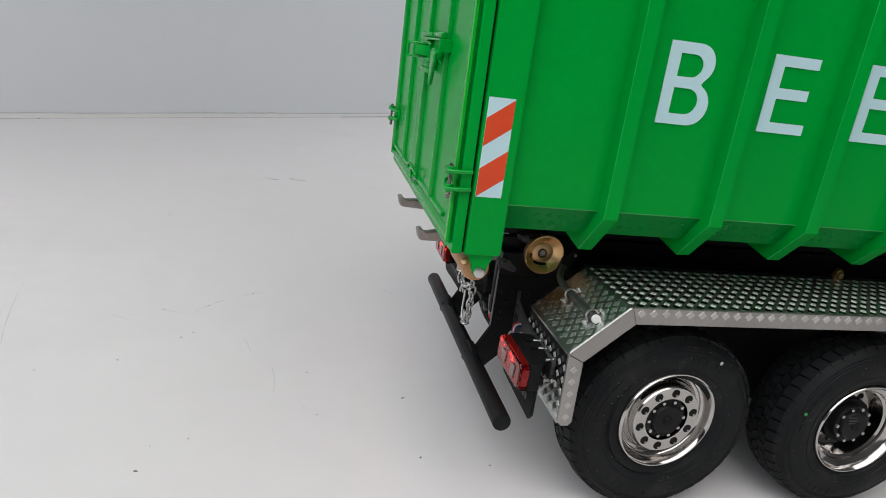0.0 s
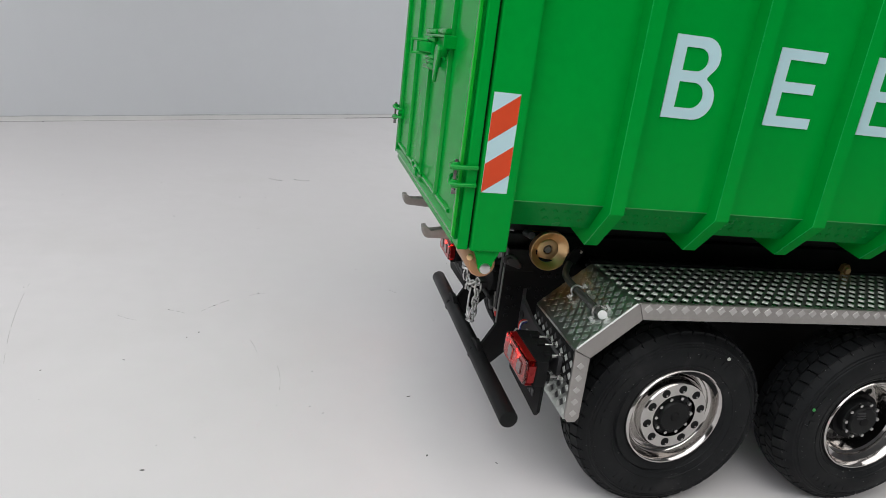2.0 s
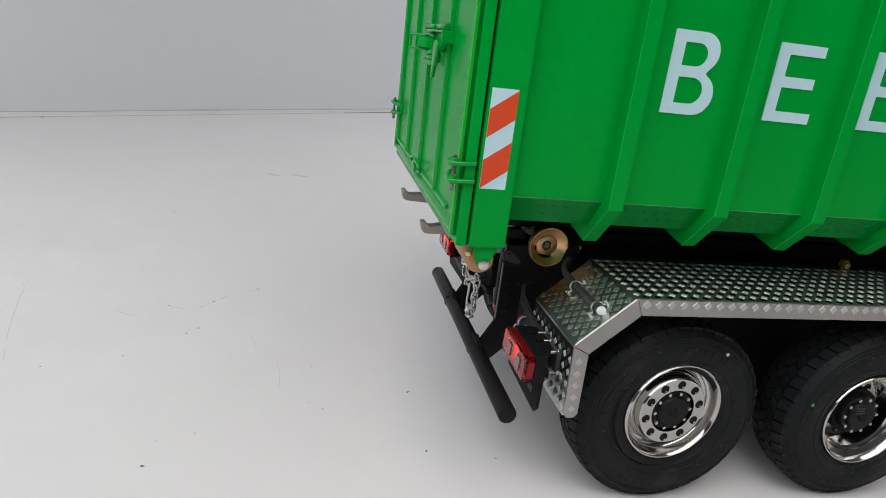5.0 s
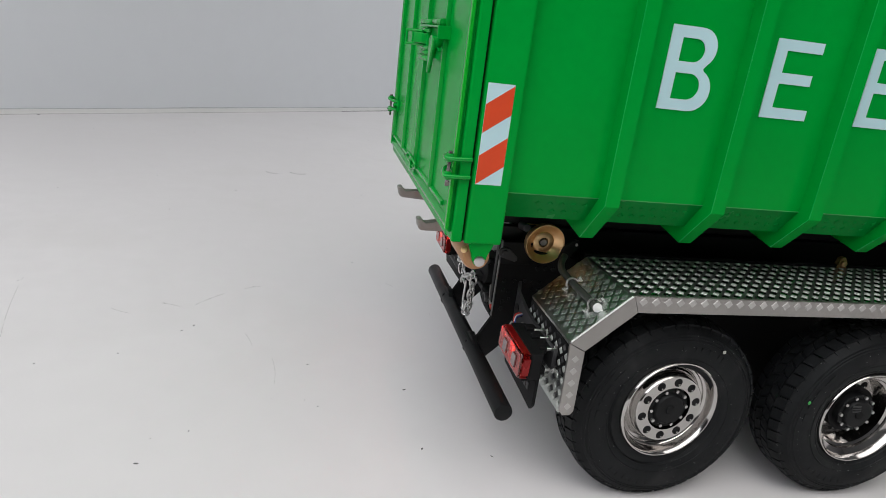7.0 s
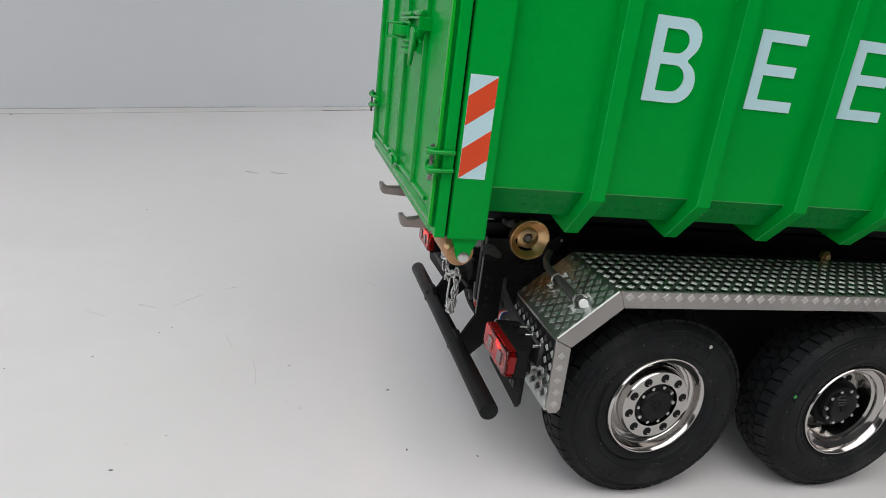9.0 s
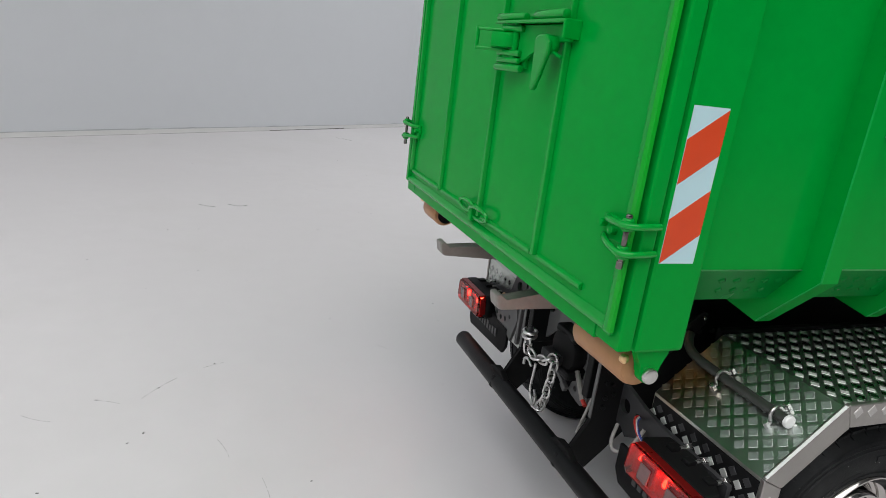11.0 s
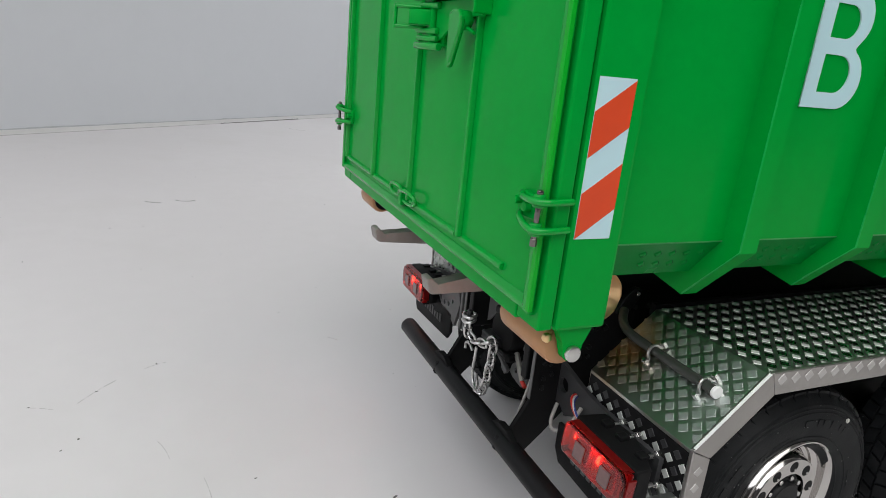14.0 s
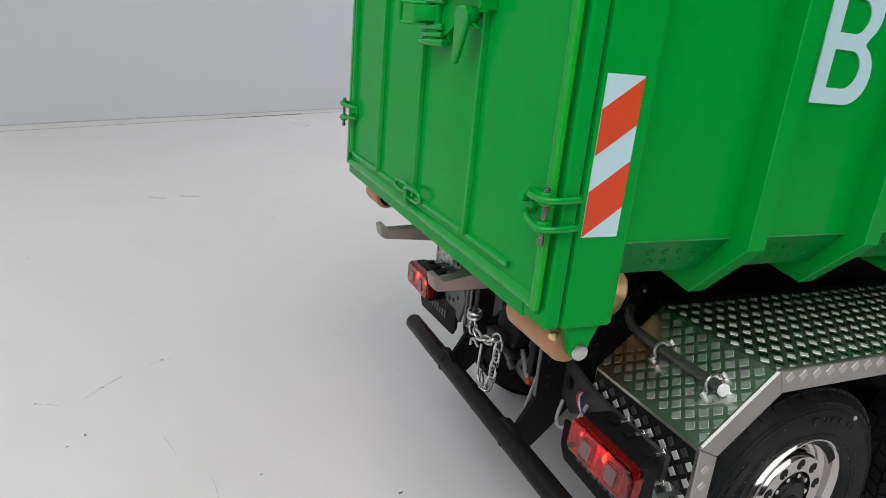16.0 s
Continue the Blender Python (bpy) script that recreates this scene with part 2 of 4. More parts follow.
def lathe(profile, x, z, seg=48, bm=None):
    """A body turned round the axis through (x, z) that runs along y. profile: rows of radius, y."""
    bm = bm or bmesh.new()
    rings = []
    for r, y in profile:
        if r < 1e-6:
            rings.append([bm.verts.new((x, y, z))])
        else:
            rings.append([bm.verts.new((x + r * math.cos(a), y, z + r * math.sin(a))) for a in (2 * math.pi * k / seg for k in range(seg))])
    for a, b in zip(rings, rings[1:]):
        for k in range(seg):
            k2 = (k + 1) % seg
            if len(a) == 1:
                bm.faces.new((a[0], b[k], b[k2]))
            elif len(b) == 1:
                bm.faces.new((a[k], a[k2], b[0]))
            else:
                bm.faces.new((a[k], a[k2], b[k2], b[k]))
    return bm


def sheet(name, outlines, thick, place, mat, parent=None, label="", bevel=0.0):
    """A flat plate with holes: closed outlines in its own x, y, drawn out by thick; place is its pose (in millimetres)."""
    data = bpy.data.curves.new(name, "CURVE")
    data.dimensions, data.fill_mode, data.extrude, data.bevel_depth = "2D", "BOTH", thick / 2 * MM, bevel * MM
    for outline in outlines:
        sp = data.splines.new("POLY")
        sp.points.add(len(outline) - 1)
        for q, (u, v) in zip(sp.points, outline):
            q.co = (u * MM, v * MM, 0, 1)
        sp.use_cyclic_u = True
    temp = new(name, data)
    mesh = bpy.data.meshes.new_from_object(temp.evaluated_get(bpy.context.evaluated_depsgraph_get()))
    bpy.data.objects.remove(temp)
    bpy.data.curves.remove(data)
    m = place.copy()
    m.translation = m.translation * MM
    mesh.transform(m)
    mesh.materials.clear()
    mesh.materials.append(mat)
    return dress(name, mesh, parent, label)


def ring_of(u, v, r, n=16):
    return [(u + r * math.cos(2 * math.pi * k / n), v + r * math.sin(2 * math.pi * k / n)) for k in range(n)]


SIDE = Matrix(((1, 0, 0, 0), (0, 0, 1, 0), (0, 1, 0, 0), (0, 0, 0, 1)))  # plate in x, z
REAR = Matrix(((0, 0, 1, 0), (1, 0, 0, 0), (0, 1, 0, 0), (0, 0, 0, 1)))  # plate in y, z


def side_plate(y):
    return Matrix.Translation((0, y, 0)) @ SIDE


def rear_plate(x):
    return Matrix.Translation((x, 0, 0)) @ REAR

# ---- the room ----
def structure(name, bm, mat, label):
    ob = part(name, bm, mat)
    return tagged(ob, label, name.split("_")[0], kind="structure")


WALL_DIR = Vector((1, 0.728, 0)).normalized()
WALL_IN = Vector((WALL_DIR.y, -WALL_DIR.x, 0))
WALL_FOOT = Vector((0, 982, 0))
structure("floor", box(-3000, 3000, -2600, 3600, -60, 0), FLOOR, "smooth white floor with faint specks and scuffs")


def slanted_wall(off0, off1, z0, z1, half=3400):
    pts = [WALL_FOOT + WALL_DIR * s - WALL_IN * o for s, o in ((-half, off0), (half, off0), (half, off1), (-half, off1))]
    return prism([(p.x, p.y) for p in pts], "z", z0, z1)


def seam(s0, s1, step, profile, wander, seed):
    """A bead along the foot of the wall. profile: rows of reach into the room and height; wander: how far its upper rows stray."""
    r = random.Random(seed)
    bm, last, drift = bmesh.new(), None, 0.0
    k = s0
    while k < s1 + step * 0.5:
        drift = drift * 0.8 + r.uniform(-wander, wander)
        lump = wander * 2.2 if r.random() < 0.05 else 0.0
        row = []
        for i, (reach, z) in enumerate(profile):
            p = WALL_FOOT + WALL_DIR * k + WALL_IN * reach
            up = (drift + lump) * (i / (len(profile) - 1)) if i else 0.0
            row.append(bm.verts.new((p.x, p.y, max(0.0, z + up))))
        if last:
            for a in range(len(row) - 1):
                bm.faces.new((last[a], row[a], row[a + 1], last[a + 1]))
        last, k = row, k + step * r.uniform(0.7, 1.3)
    return bm


structure("wall_back", slanted_wall(0, 100, 0, 2600), WALL, "plain white wall behind the truck")
structure("baseboard", seam(-1500, 900, 11, [(3.2, 0.0), (3.0, 1.0), (2.2, 3.0), (1.6, 5.4), (1.3, 6.4), (0.0, 6.9)], 0.32, 5), SKIRT, "uneven pale sealant strip along the wall foot")
structure("trim", seam(-1500, 900, 9, [(3.9, 0.0), (3.75, 0.45), (3.1, 0.5)], 0.06, 8), SKIRT_GAP, "thin grey joint line between floor and sealant")
structure("trim_upper", seam(-1500, 900, 11, [(1.45, 6.3), (1.55, 6.7), (0.7, 7.1), (0.0, 7.3)], 0.32, 5), SKIRT_LINE, "faint uneven grey line above the sealant")
structure("trim_gap", seam(-55, 128, 8, [(4.4, 0.0), (4.2, 0.75), (3.0, 0.95)], 0.2, 3), SKIRT_DARK, "open dark gap under the sealant")
# Unseen walls and ceiling added, grey to hold down bounce and reflections.
structure("wall_left", box(-3100, -3000, -2600, 3600, 0, 2600), UNSEEN_WALL, "added unseen side wall, grey to limit bounced light")
structure("wall_right", box(3000, 3100, -2600, 3600, 0, 2600), UNSEEN_WALL, "added unseen side wall, grey to limit bounced light")
structure("wall_front", box(-3000, 3000, -2700, -2600, 0, 2600), UNSEEN_WALL, "added unseen wall behind the camera, grey to limit bounced light")
structure("ceiling", box(-3100, 3100, -2700, 3700, 2600, 2700), UNSEEN_CEIL, "added unseen ceiling, grey to limit bounced light")

# ---- the green roll-off container ----
YN, YF = -85.5, 59.0       # outer faces of the rear posts
YM = (YN + YF) / 2
PN = -81.5                 # near side panel
PF = 2 * YM - PN
TOP, FRONT = 252.0, 330.0
RIB_X = [-11.9 + 37.2 * i for i in range(9)]
container = thing("roll_off_container", 100, YM, 101, "glossy green ribbed roll-off container with a closed rear gate", "container")


def mirror(p):
    return 2 * YM - p


def both(y):
    return (y, mirror(y))


for s in (1, -1):
    def yy(v, s=s):
        return v if s == 1 else mirror(v)
    part("side_panel", prism([(yy(PN), 117.0), (yy(PN), TOP), (yy(PN + 2), TOP), (yy(PN + 2), 117.0)], "x", -47, FRONT), GREEN, container)
    fold = part("lower_fold", prism([(yy(PN), 117.0), (yy(PN + 2), 117.0), (yy(-72.9), 108.2), (yy(-74.4), 107.5)], "x", -47, FRONT), GREEN_PLATE_SHADED, container, "embossed green lower edge plate, darkened for its shade")
    # embossed bars of the lower plate
    bm = bmesh.new()
    d = Vector((0, yy(-74.4) - yy(PN), 107.5 - 117.0)).normalized()
    nrm = Vector((0, -d.z * s, d.y * s)).normalized()
    if nrm.z > 0:
        nrm = -nrm
    for i in range(int((FRONT + 44) / 4.0)):
        for j in range(2):
            x = -34 + i * 4.0 + j * 2.0
            if min(abs(x - q) for q in RIB_X) < 5.4:
                continue
            c = Vector((x, yy(PN), 117.0)) + d * (4.0 + 3.8 * j)
            u = Vector((1, 0, 0))
            rows = [[bm.verts.new(c + u * a * math.cos(q) + d * a * math.sin(q) + nrm * h) for q in (0, math.pi / 2, math.pi, 3 * math.pi / 2)] for a, h in ((1.15, -0.05), (0.85, 0.26), (0.3, 0.34))]
            for lo, hi in zip(rows, rows[1:]):
                for k in range(4):
                    bm.faces.new((lo[k], lo[(k + 1) % 4], hi[(k + 1) % 4], hi[k]))
            bm.faces.new(rows[-1])
    part("embossing", bm, GREEN_PLATE_SHADED, fold, kind="stuff")
    # thin paler strip along the upper edge of the folded plate
    part("fold_edge", box(-46, FRONT, yy(PN - 0.14), yy(PN - 0.02), 116.8, 117.1, bevel=0.03), PALE_GREEN, fold, "thin paler strip along the fold")
    # ribs: square channels, folding inwards below and running on under the floor
    for x in RIB_X:
        bm = bmesh.new()
        rows = [(-81.4, -86.8, TOP - 4, 0.0), (-81.4, -86.8, 115.7, 1.6), (-73.4, -73.6, 101.3, 6.6), (-49.6, -49.8, 105.2, 2.4)]
        rings = []
        for base, face, z, rise in rows:
            prof = [(-3.2, base, rise), (-3.2, face, 0), (1.5, face, 0), (1.5, base, rise)]
            rings.append([bm.verts.new((x + u, yy(v), z + w)) for u, v, w in prof])
        for a, b in zip(rings, rings[1:]):
            for i in range(3):
                bm.faces.new((a[i], a[i + 1], b[i + 1], b[i]))
        hard = [e for e in bm.edges if len(e.link_faces) == 2 and e.calc_face_angle() > 0.4]
        bmesh.ops.bevel(bm, geom=hard, offset=0.35, segments=2, affect="EDGES", profile=0.5)
        rib = part("rib", bm, GREEN, container, smooth=True)
        for p in rib.data.polygons:
            p.use_smooth = p.area < 1.2e-5
        # thin beads; the pale one paints the highlight on the rib's corner
        for u, r, mat in ((-3.12, 0.2, RIB_HIGHLIGHT), (1.42, 0.12, GREEN_ROD)):
            pts = [(x + u, yy(-86.62), TOP - 4), (x + u, yy(-86.62), 115.8), (x + u, yy(-73.6), 101.5)]
            part("rib_highlight", tube(pts, r, 6), mat, rib, "thin glossy bead painting the highlight on the rib edge", smooth=True)
    # rear corner post with its lug
    post = part("rear_post", box(-57.9, -46.0, yy(YN), yy(YN + 11), 101.0, TOP + 4, bevel=0.85), GREEN, container)
    lug = [(-56.2, 101.5), (-47.8, 101.5), (-48.2, 99.8), (-49.8, 97.4)] + [(-52 + 1.9 * math.cos(a), 95.3 + 1.9 * math.sin(a)) for a in [math.radians(15 - 17.5 * k) for k in range(13)]] + [(-54.2, 97.4), (-55.7, 99.8)]
    part("roller_lug", prism(lug, "y", yy(-84.2), yy(-82.0), bevel=0.25), GREEN, container)
    ends = (-81.2, -61.0) if s == 1 else (mirror(-81.2), mirror(-66.0))
    rr = part("rear_roller", cyl((-52, ends[0], 95.4), (-52, ends[1], 95.4), 4.5, 36, bevel=1.3), TAN, container, "tan plastic roller under the gate corner", smooth=True)
    part("pin_head", cyl((-52, yy(-84.0), 95.4), (-52, yy(-85.2), 95.4), 1.75, 28, bevel=0.4), STEEL, rr, "bright steel pin head", smooth=True)
    part("brass_bush", cyl((-56.4, yy(-81.9), 97.8), (-56.4, yy(-80.6), 97.8), 1.0, 16, bevel=0.4), BRASS, rr, "small brass bush", smooth=True)
    part("roller_core", cyl((-52, ends[1], 95.4), (-52, ends[1] + (0.6 if s == 1 else -0.6), 95.4), 3.2, 20), BLACK_MATT, rr)

part("floor_plate", box(-56, FRONT, -73.2, mirror(-73.2), 107.4, 109.4), GREEN_PLATE_SHADED, container)
part("front_wall", box(FRONT - 2, FRONT, PN + 2.1, PF - 2.1, 107, TOP), GREEN, container)
for y in both(-79.5):
    part("top_rail", box(-45.5, FRONT + 1, y - 3.5, y + 3.5, TOP + 0.2, TOP + 6, bevel=0.8), GREEN, container)
for y in both(-34.0):
    part("runner", box(-40, FRONT - 8, y - 3, y + 3, 94.2, 107.3, bevel=0.4), BLACK, container, "black steel runner under the floor")

# warning panel with slanted stripes
panel = part("warning_panel", box(-57.0, -49.0, YN - 0.12, YN - 0.02, 119.8, 148.9), WHITE_DECAL, container, "white warning panel with slanted red stripes")
for left in ((134.8, 142.9), (119.85, 128.3)):
    lo, hi = left
    rise = 5.7
    top = min(hi + rise, 148.85)
    pts = [(-56.95, lo), (-49.05, lo + rise), (-49.05, top), (-56.95, hi)]
    part("stripe", prism(pts, "y", YN - 0.2, YN - 0.124), RED_DECAL, panel, "orange-red reflective stripe")


# letters
def letter_e(x, z, w=17.6, h=23.8, st=4.0, bar=3.3):
    return [[(x, z), (x + w, z), (x + w, z + bar), (x + st, z + bar), (x + st, z + h / 2 - bar / 2 + 0.4), (x + w * 0.9, z + h / 2 - bar / 2 + 0.4),
             (x + w * 0.9, z + h / 2 + bar / 2 + 0.4), (x + st, z + h / 2 + bar / 2 + 0.4), (x + st, z + h - bar), (x + w * 0.98, z + h - bar), (x + w * 0.98, z + h), (x, z + h)]]


def bowl(x0, x1, z0, z1, n=14):
    """The right side of a letter's bowl: straight, a half round, straight, from (x0, z0) up to (x0, z1)."""
    r = (z1 - z0) / 2
    rx = min(r, x1 - x0)
    out = [(x0, z0)]
    out += [(x1 - rx + rx * math.cos(a), z0 + r + r * math.sin(a)) for a in (math.pi * (k / n - 0.5) for k in range(n + 1))]
    return out + [(x0, z1)]


def letter_b(x, z, w=16.7, h=24.3, st=3.9, bar=3.3):
    mid, waist = z + h * 0.52, x + w * 0.76
    low = [p for p in bowl(x, x + w, z, mid)[:-1] if p[0] > waist or p[1] < mid - h * 0.2]
    high = [p for p in bowl(x, x + w * 0.95, mid, z + h)[1:] if p[0] > waist or p[1] > mid + h * 0.2]
    outer = low + [(waist, mid)] + high
    return [outer, bowl(x + st, x + w - 3.9, z + bar, mid - bar / 2), bowl(x + st, x + w * 0.95 - 3.9, mid + bar / 2, z + h - bar)]


sheet("letter", letter_b(-2.6, 146.4), 0.3, side_plate(PN - 0.2), WHITE_DECAL, container, "white letter B")
sheet("letter", letter_e(33.3, 147.0, w=17.0), 0.3, side_plate(PN - 0.2), WHITE_DECAL, container, "white letter E")
sheet("letter", letter_e(69.1, 147.0, w=17.0, h=24.6), 0.3, side_plate(PN - 0.2), WHITE_DECAL, container, "white letter E")

# ---- rear gate ----
GF = 57.0
gate = part("gate", box(-62.4, -60.6, -82.6, GF - 1.9, 105.2, TOP - 2, bevel=0.4), GREEN, container, "closed green sheet gate with upright bars")
for y0, y1, z0, z1 in ((-85.7, -77.5, 101.6, TOP + 2), (GF - 6.5, GF + 2.2, 100.8, TOP + 2), (-77.4, GF - 6.6, 100.8, 106.4), (-77.4, GF - 6.6, TOP - 5, TOP + 2)):
    part("gate_frame", box(-62.0, -58.7, y0, y1, z0, z1, bevel=0.45), GREEN, gate)
for y0, y1 in ((-84.7, -82.2), (GF - 2.4, GF - 0.4)):
    part("gate_lip", box(-63.9, -63.0, y0, y1, 105.0, TOP - 1, bevel=0.25), GREEN_ROD, gate)
    if y0 < 0:
        # lime strip paints the highlight along the near lip
        part("lip_highlight", box(-64.0, -63.1, y0 - 0.1, y0 + 1.2, 105.4, TOP - 1, bevel=0.1), LIME_HIGHLIGHT, gate, "lime green strip painting the highlight on the gate edge")
    part("gate_edge", box(-62.95, -60.5, y0 + (1.3 if y0 < 0 else 0.15), y1 - 0.15, 104.0, TOP - 1, bevel=0.3), GREEN, gate)
part("gate_sill", prism([(-60.7, 104.4), (-63.6, 105.0), (-63.8, 106.2), (-62.3, 107.4), (-60.7, 107.4)], "y", -82.1, GF - 2.5, bevel=0.3), GREEN_ROD, gate)
for y in (53.0, 19.5, -14.8, -49.4):
    part("gate_bar", prism([(-62.3, y - 0.9), (-63.8, y - 0.6), (-63.8, y + 0.6), (-62.3, y + 0.9)], "z", 109.4, TOP - 3, bevel=0.35), GREEN_ROD, gate)
for a, b in ((51.1, 21.4), (17.6, -12.9), (-16.7, -47.5), (-51.3, -71.0)):
    part("gate_bead", prism([(-62.3, 108.6), (-63.4, 109.1), (-63.4, 110.0), (-62.3, 110.5)], "y", a, b, bevel=0.2), GREEN_ROD, gate)

# seam between gate and post, its shade painted by a dark strip
for y in both(YN + 1.0):
    part("seam_shade_strip", box(-58.65, -57.95, y + (0.6 if y < YM else -0.6), y + (7 if y < YM else -7), 101.5, TOP + 1), SEAM_SHADE, gate, "dark strip painting the shade in the seam")


# hinges: two curved straps, an upright pin, a lobed leaf on the gate
def hinge(y, s):
    def q(v):
        return y + s * v
    h = part("hinge", cyl((-65.3, q(1.2), 119.4), (-65.3, q(1.2), 128.2), 0.5, 14, bevel=0.15), HINGE_PIN, gate, "hinge with steel pin and green straps", smooth=True)
    for z, end in ((127.0, 126.4), (121.8, 122.6)):
        part("strap", tube([(-59.0, q(0.2), z), (-62.6, q(-0.5), z), (-65.6, q(-0.5), z), (-66.6, q(1.2), z), (-66.0, q(4.6), (z + end) / 2), (-65.0, q(8.0), end), (-63.2, q(10.4), end)], 0.66, 12, smooth_steps=2), GREEN_ROD, h, "green curved strap", smooth=True)
        part("sleeve", cyl((-65.3, q(1.2), z - 1.2), (-65.3, q(1.2), z + 1.2), 1.15, 16, bevel=0.3), GREEN_ROD, h, smooth=True)
    part("leaf", prism([(q(4.4), 122.2), (q(10.6), 122.0), (q(11.4), 124.4), (q(10.6), 127.0), (q(4.4), 126.6)], "x", -63.5, -62.35, bevel=0.3), GREEN, h)
    part("leaf_bolt", cyl((-62.4, q(7.0), 124.4), (-64.8, q(7.0), 124.4), 0.95, 12, bevel=0.25), GREEN, h, smooth=True)
    part("leaf_bolt", cyl((-62.4, q(10.4), 125.0), (-64.9, q(10.4), 125.0), 0.8, 10, bevel=0.2), GREEN, h, smooth=True)
    part("nut", cyl((-65.3, q(1.2), 127.9), (-65.3, q(1.2), 129.0), 0.62, 12, bevel=0.3), HINGE_PIN, h, "small round dark bolt head", smooth=True)
    part("nut", cyl((-65.3, q(1.2), 118.6), (-65.3, q(1.2), 120.2), 0.66, 6, bevel=0.2), HINGE_PIN, h, "small steel nut")


hinge(-86.4, 1)
hinge(GF + 1.8, -1)

# latch with lever
latch = part("latch", prism([(-52.6, 161.6), (-52.6, 158.0), (-41.6, 158.0), (-29.6, 152.6), (-27.4, 152.6), (-27.4, 161.6)], "x", -64.2, -63.4, bevel=0.2), GREEN, gate, "green gate latch with lever and rod loops")
part("latch_flange", box(-66.6, -62.3, -52.4, -17.0, 161.7, 162.5, bevel=0.3), GREEN_ROD, latch)
part("flange_lip", box(-66.6, -62.3, -53.2, -52.2, 158.4, 162.5, bevel=0.3), GREEN, latch)
part("latch_foot", box(-63.5, -62.3, -50.0, -20.0, 158.6, 161.4), GREEN, latch)
part("pivot", cyl((-63.6, -46.0, 157.2), (-66.9, -46.0, 157.2), 2.0, 24, bevel=0.9), GREEN, latch, smooth=True)
part("lever", prism([(-41.6, 158.4), (-43.6, 159.3), (-46.6, 159.3), (-48.2, 157.6), (-47.8, 155.0), (-44.0, 147.6), (-43.0, 146.8), (-42.2, 147.6)], "x", -67.2, -65.8, bevel=0.5), GREEN_ROD, latch, "tapered green hand lever")
part("spring_wire", tube([(-65.0, -45.6, 155.8), (-65.0, -48.0, 155.4), (-64.8, -50.6, 154.6)], 0.38, 8), GREEN, latch, smooth=True)
part("clasp_back", box(-63.6, -62.3, -31.0, -17.0, 151.4, 162.0, bevel=0.3), GREEN, latch)
part("clasp", prism([(-64.6, -27.0), (-67.0, -26.0), (-69.4, -21.6), (-68.4, -19.4), (-65.6, -20.6), (-64.6, -23.0)], "z", 156.0, 159.6, bevel=0.5), GREEN, latch, smooth=True)
for z in (160.1, 155.4):
    part("loop_bar", tube([(-65.0, -23.6, z), (-68.2, -20.0, z), (-71.2, -17.2, z)], 0.5, 10), GREEN_ROD, latch, smooth=True)
part("loop_end", tube([(-71.2, -17.2, 154.9), (-71.2, -17.2, 160.6)], 0.5, 10), GREEN_ROD, latch, smooth=True)
for y0, y1, z, r in ((-22.0, -30.0, 160.6, 0.8), (-20.0, -30.0, 154.8, 0.8), (-20.5, -30.0, 153.0, 0.75), (-19.6, -31.5, 151.2, 0.95), (-18.0, -31.0, 163.4, 0.95)):
    part("rod", cyl((-66.0, y0, z), (-64.6, y1, z), r, 16, bevel=0.35), GREEN_ROD, latch, smooth=True)
part("pin", cyl((-64.6, -26.6, 150.6), (-64.6, -26.6, 163.0), 0.9, 14), GREEN, latch, smooth=True)
part("knob", cyl((-64.6, -36.0, 163.6), (-64.6, -50.0, 163.6), 1.2, 18, bevel=0.55), GREEN_ROD, latch, smooth=True)
part("knob_end", cyl((-64.6, -34.6, 163.6), (-64.6, -36.4, 163.6), 0.9, 16, bevel=0.35), GREEN, latch, smooth=True)

# rope rings at the gate's foot
for y0, y1, z0, z1, lean in ((-2.6, -13.0, 109.5, 112.9, -0.6), (-10.6, -23.4, 108.7, 112.6, -1.6)):
    ym, zm = (y0 + y1) / 2, (z0 + z1) / 2
    pts = [(-64.2 + lean * 0.5 * math.sin(a), ym + (y0 - y1) / 2 * math.cos(a) * (1.0 if abs(math.cos(a)) < 0.8 else 0.97), zm + (z1 - z0) / 2 * math.sin(a) + (ym - (ym + (y0 - y1) / 2 * math.cos(a))) * 0.08) for a in (2 * math.pi * k / 16 for k in range(16))]
    part("rope_ring", tube(pts, 0.56, 8, closed=True, smooth_steps=1), GREEN_ROD, gate, "green bent rod ring", smooth=True)
part("ring_clip", box(-64.6, -62.3, -13.0, -10.6, 107.6, 112.4, bevel=0.3), GREEN, gate)

# ---- the truck's rear end ----
truck = thing("tipper_truck", 100, YM, 0, "black truck chassis with silver tread-plate fenders carrying a container", "truck")

# frame
for y, s in ((-37.0, 1), (4.0, -1)):
    rail = part("frame_rail", box(-30, 300, y, y + 3.0 * s, 60, 93, bevel=0.4), BLACK, truck, "black frame rail with bolt rows")
    if s == 1:
        bm = bmesh.new()
        for i in range(34):
            for j, z in enumerate((64.5, 70.0, 75.5, 81.0)):
                x = -26 + i * 5.0 + (j % 2) * 2.0
                if (i * 7 + j * 3) % 5 == 0:
                    continue
                cyl((x, -37.0, z), (x, -37.7, z), 0.85, 6, bm=bm)
        part("bolt_row", bm, DARK_GREY, rail, "rows of small bolt heads", kind="stuff")
# filler box added to keep light out from under the container
part("dark_filler_box", box(-12, 300, -33.5, 0.5, 78, 94, bevel=0.5), BLACK, truck)
part("cross_beam", box(-6, 2, -33.8, 0.8, 58, 80, bevel=0.6), BLACK, truck)
part("side_skirt_plate", box(0, 300, -51.5, -49.5, 62, 88), BLACK_MATT, truck)

hole = ring_of
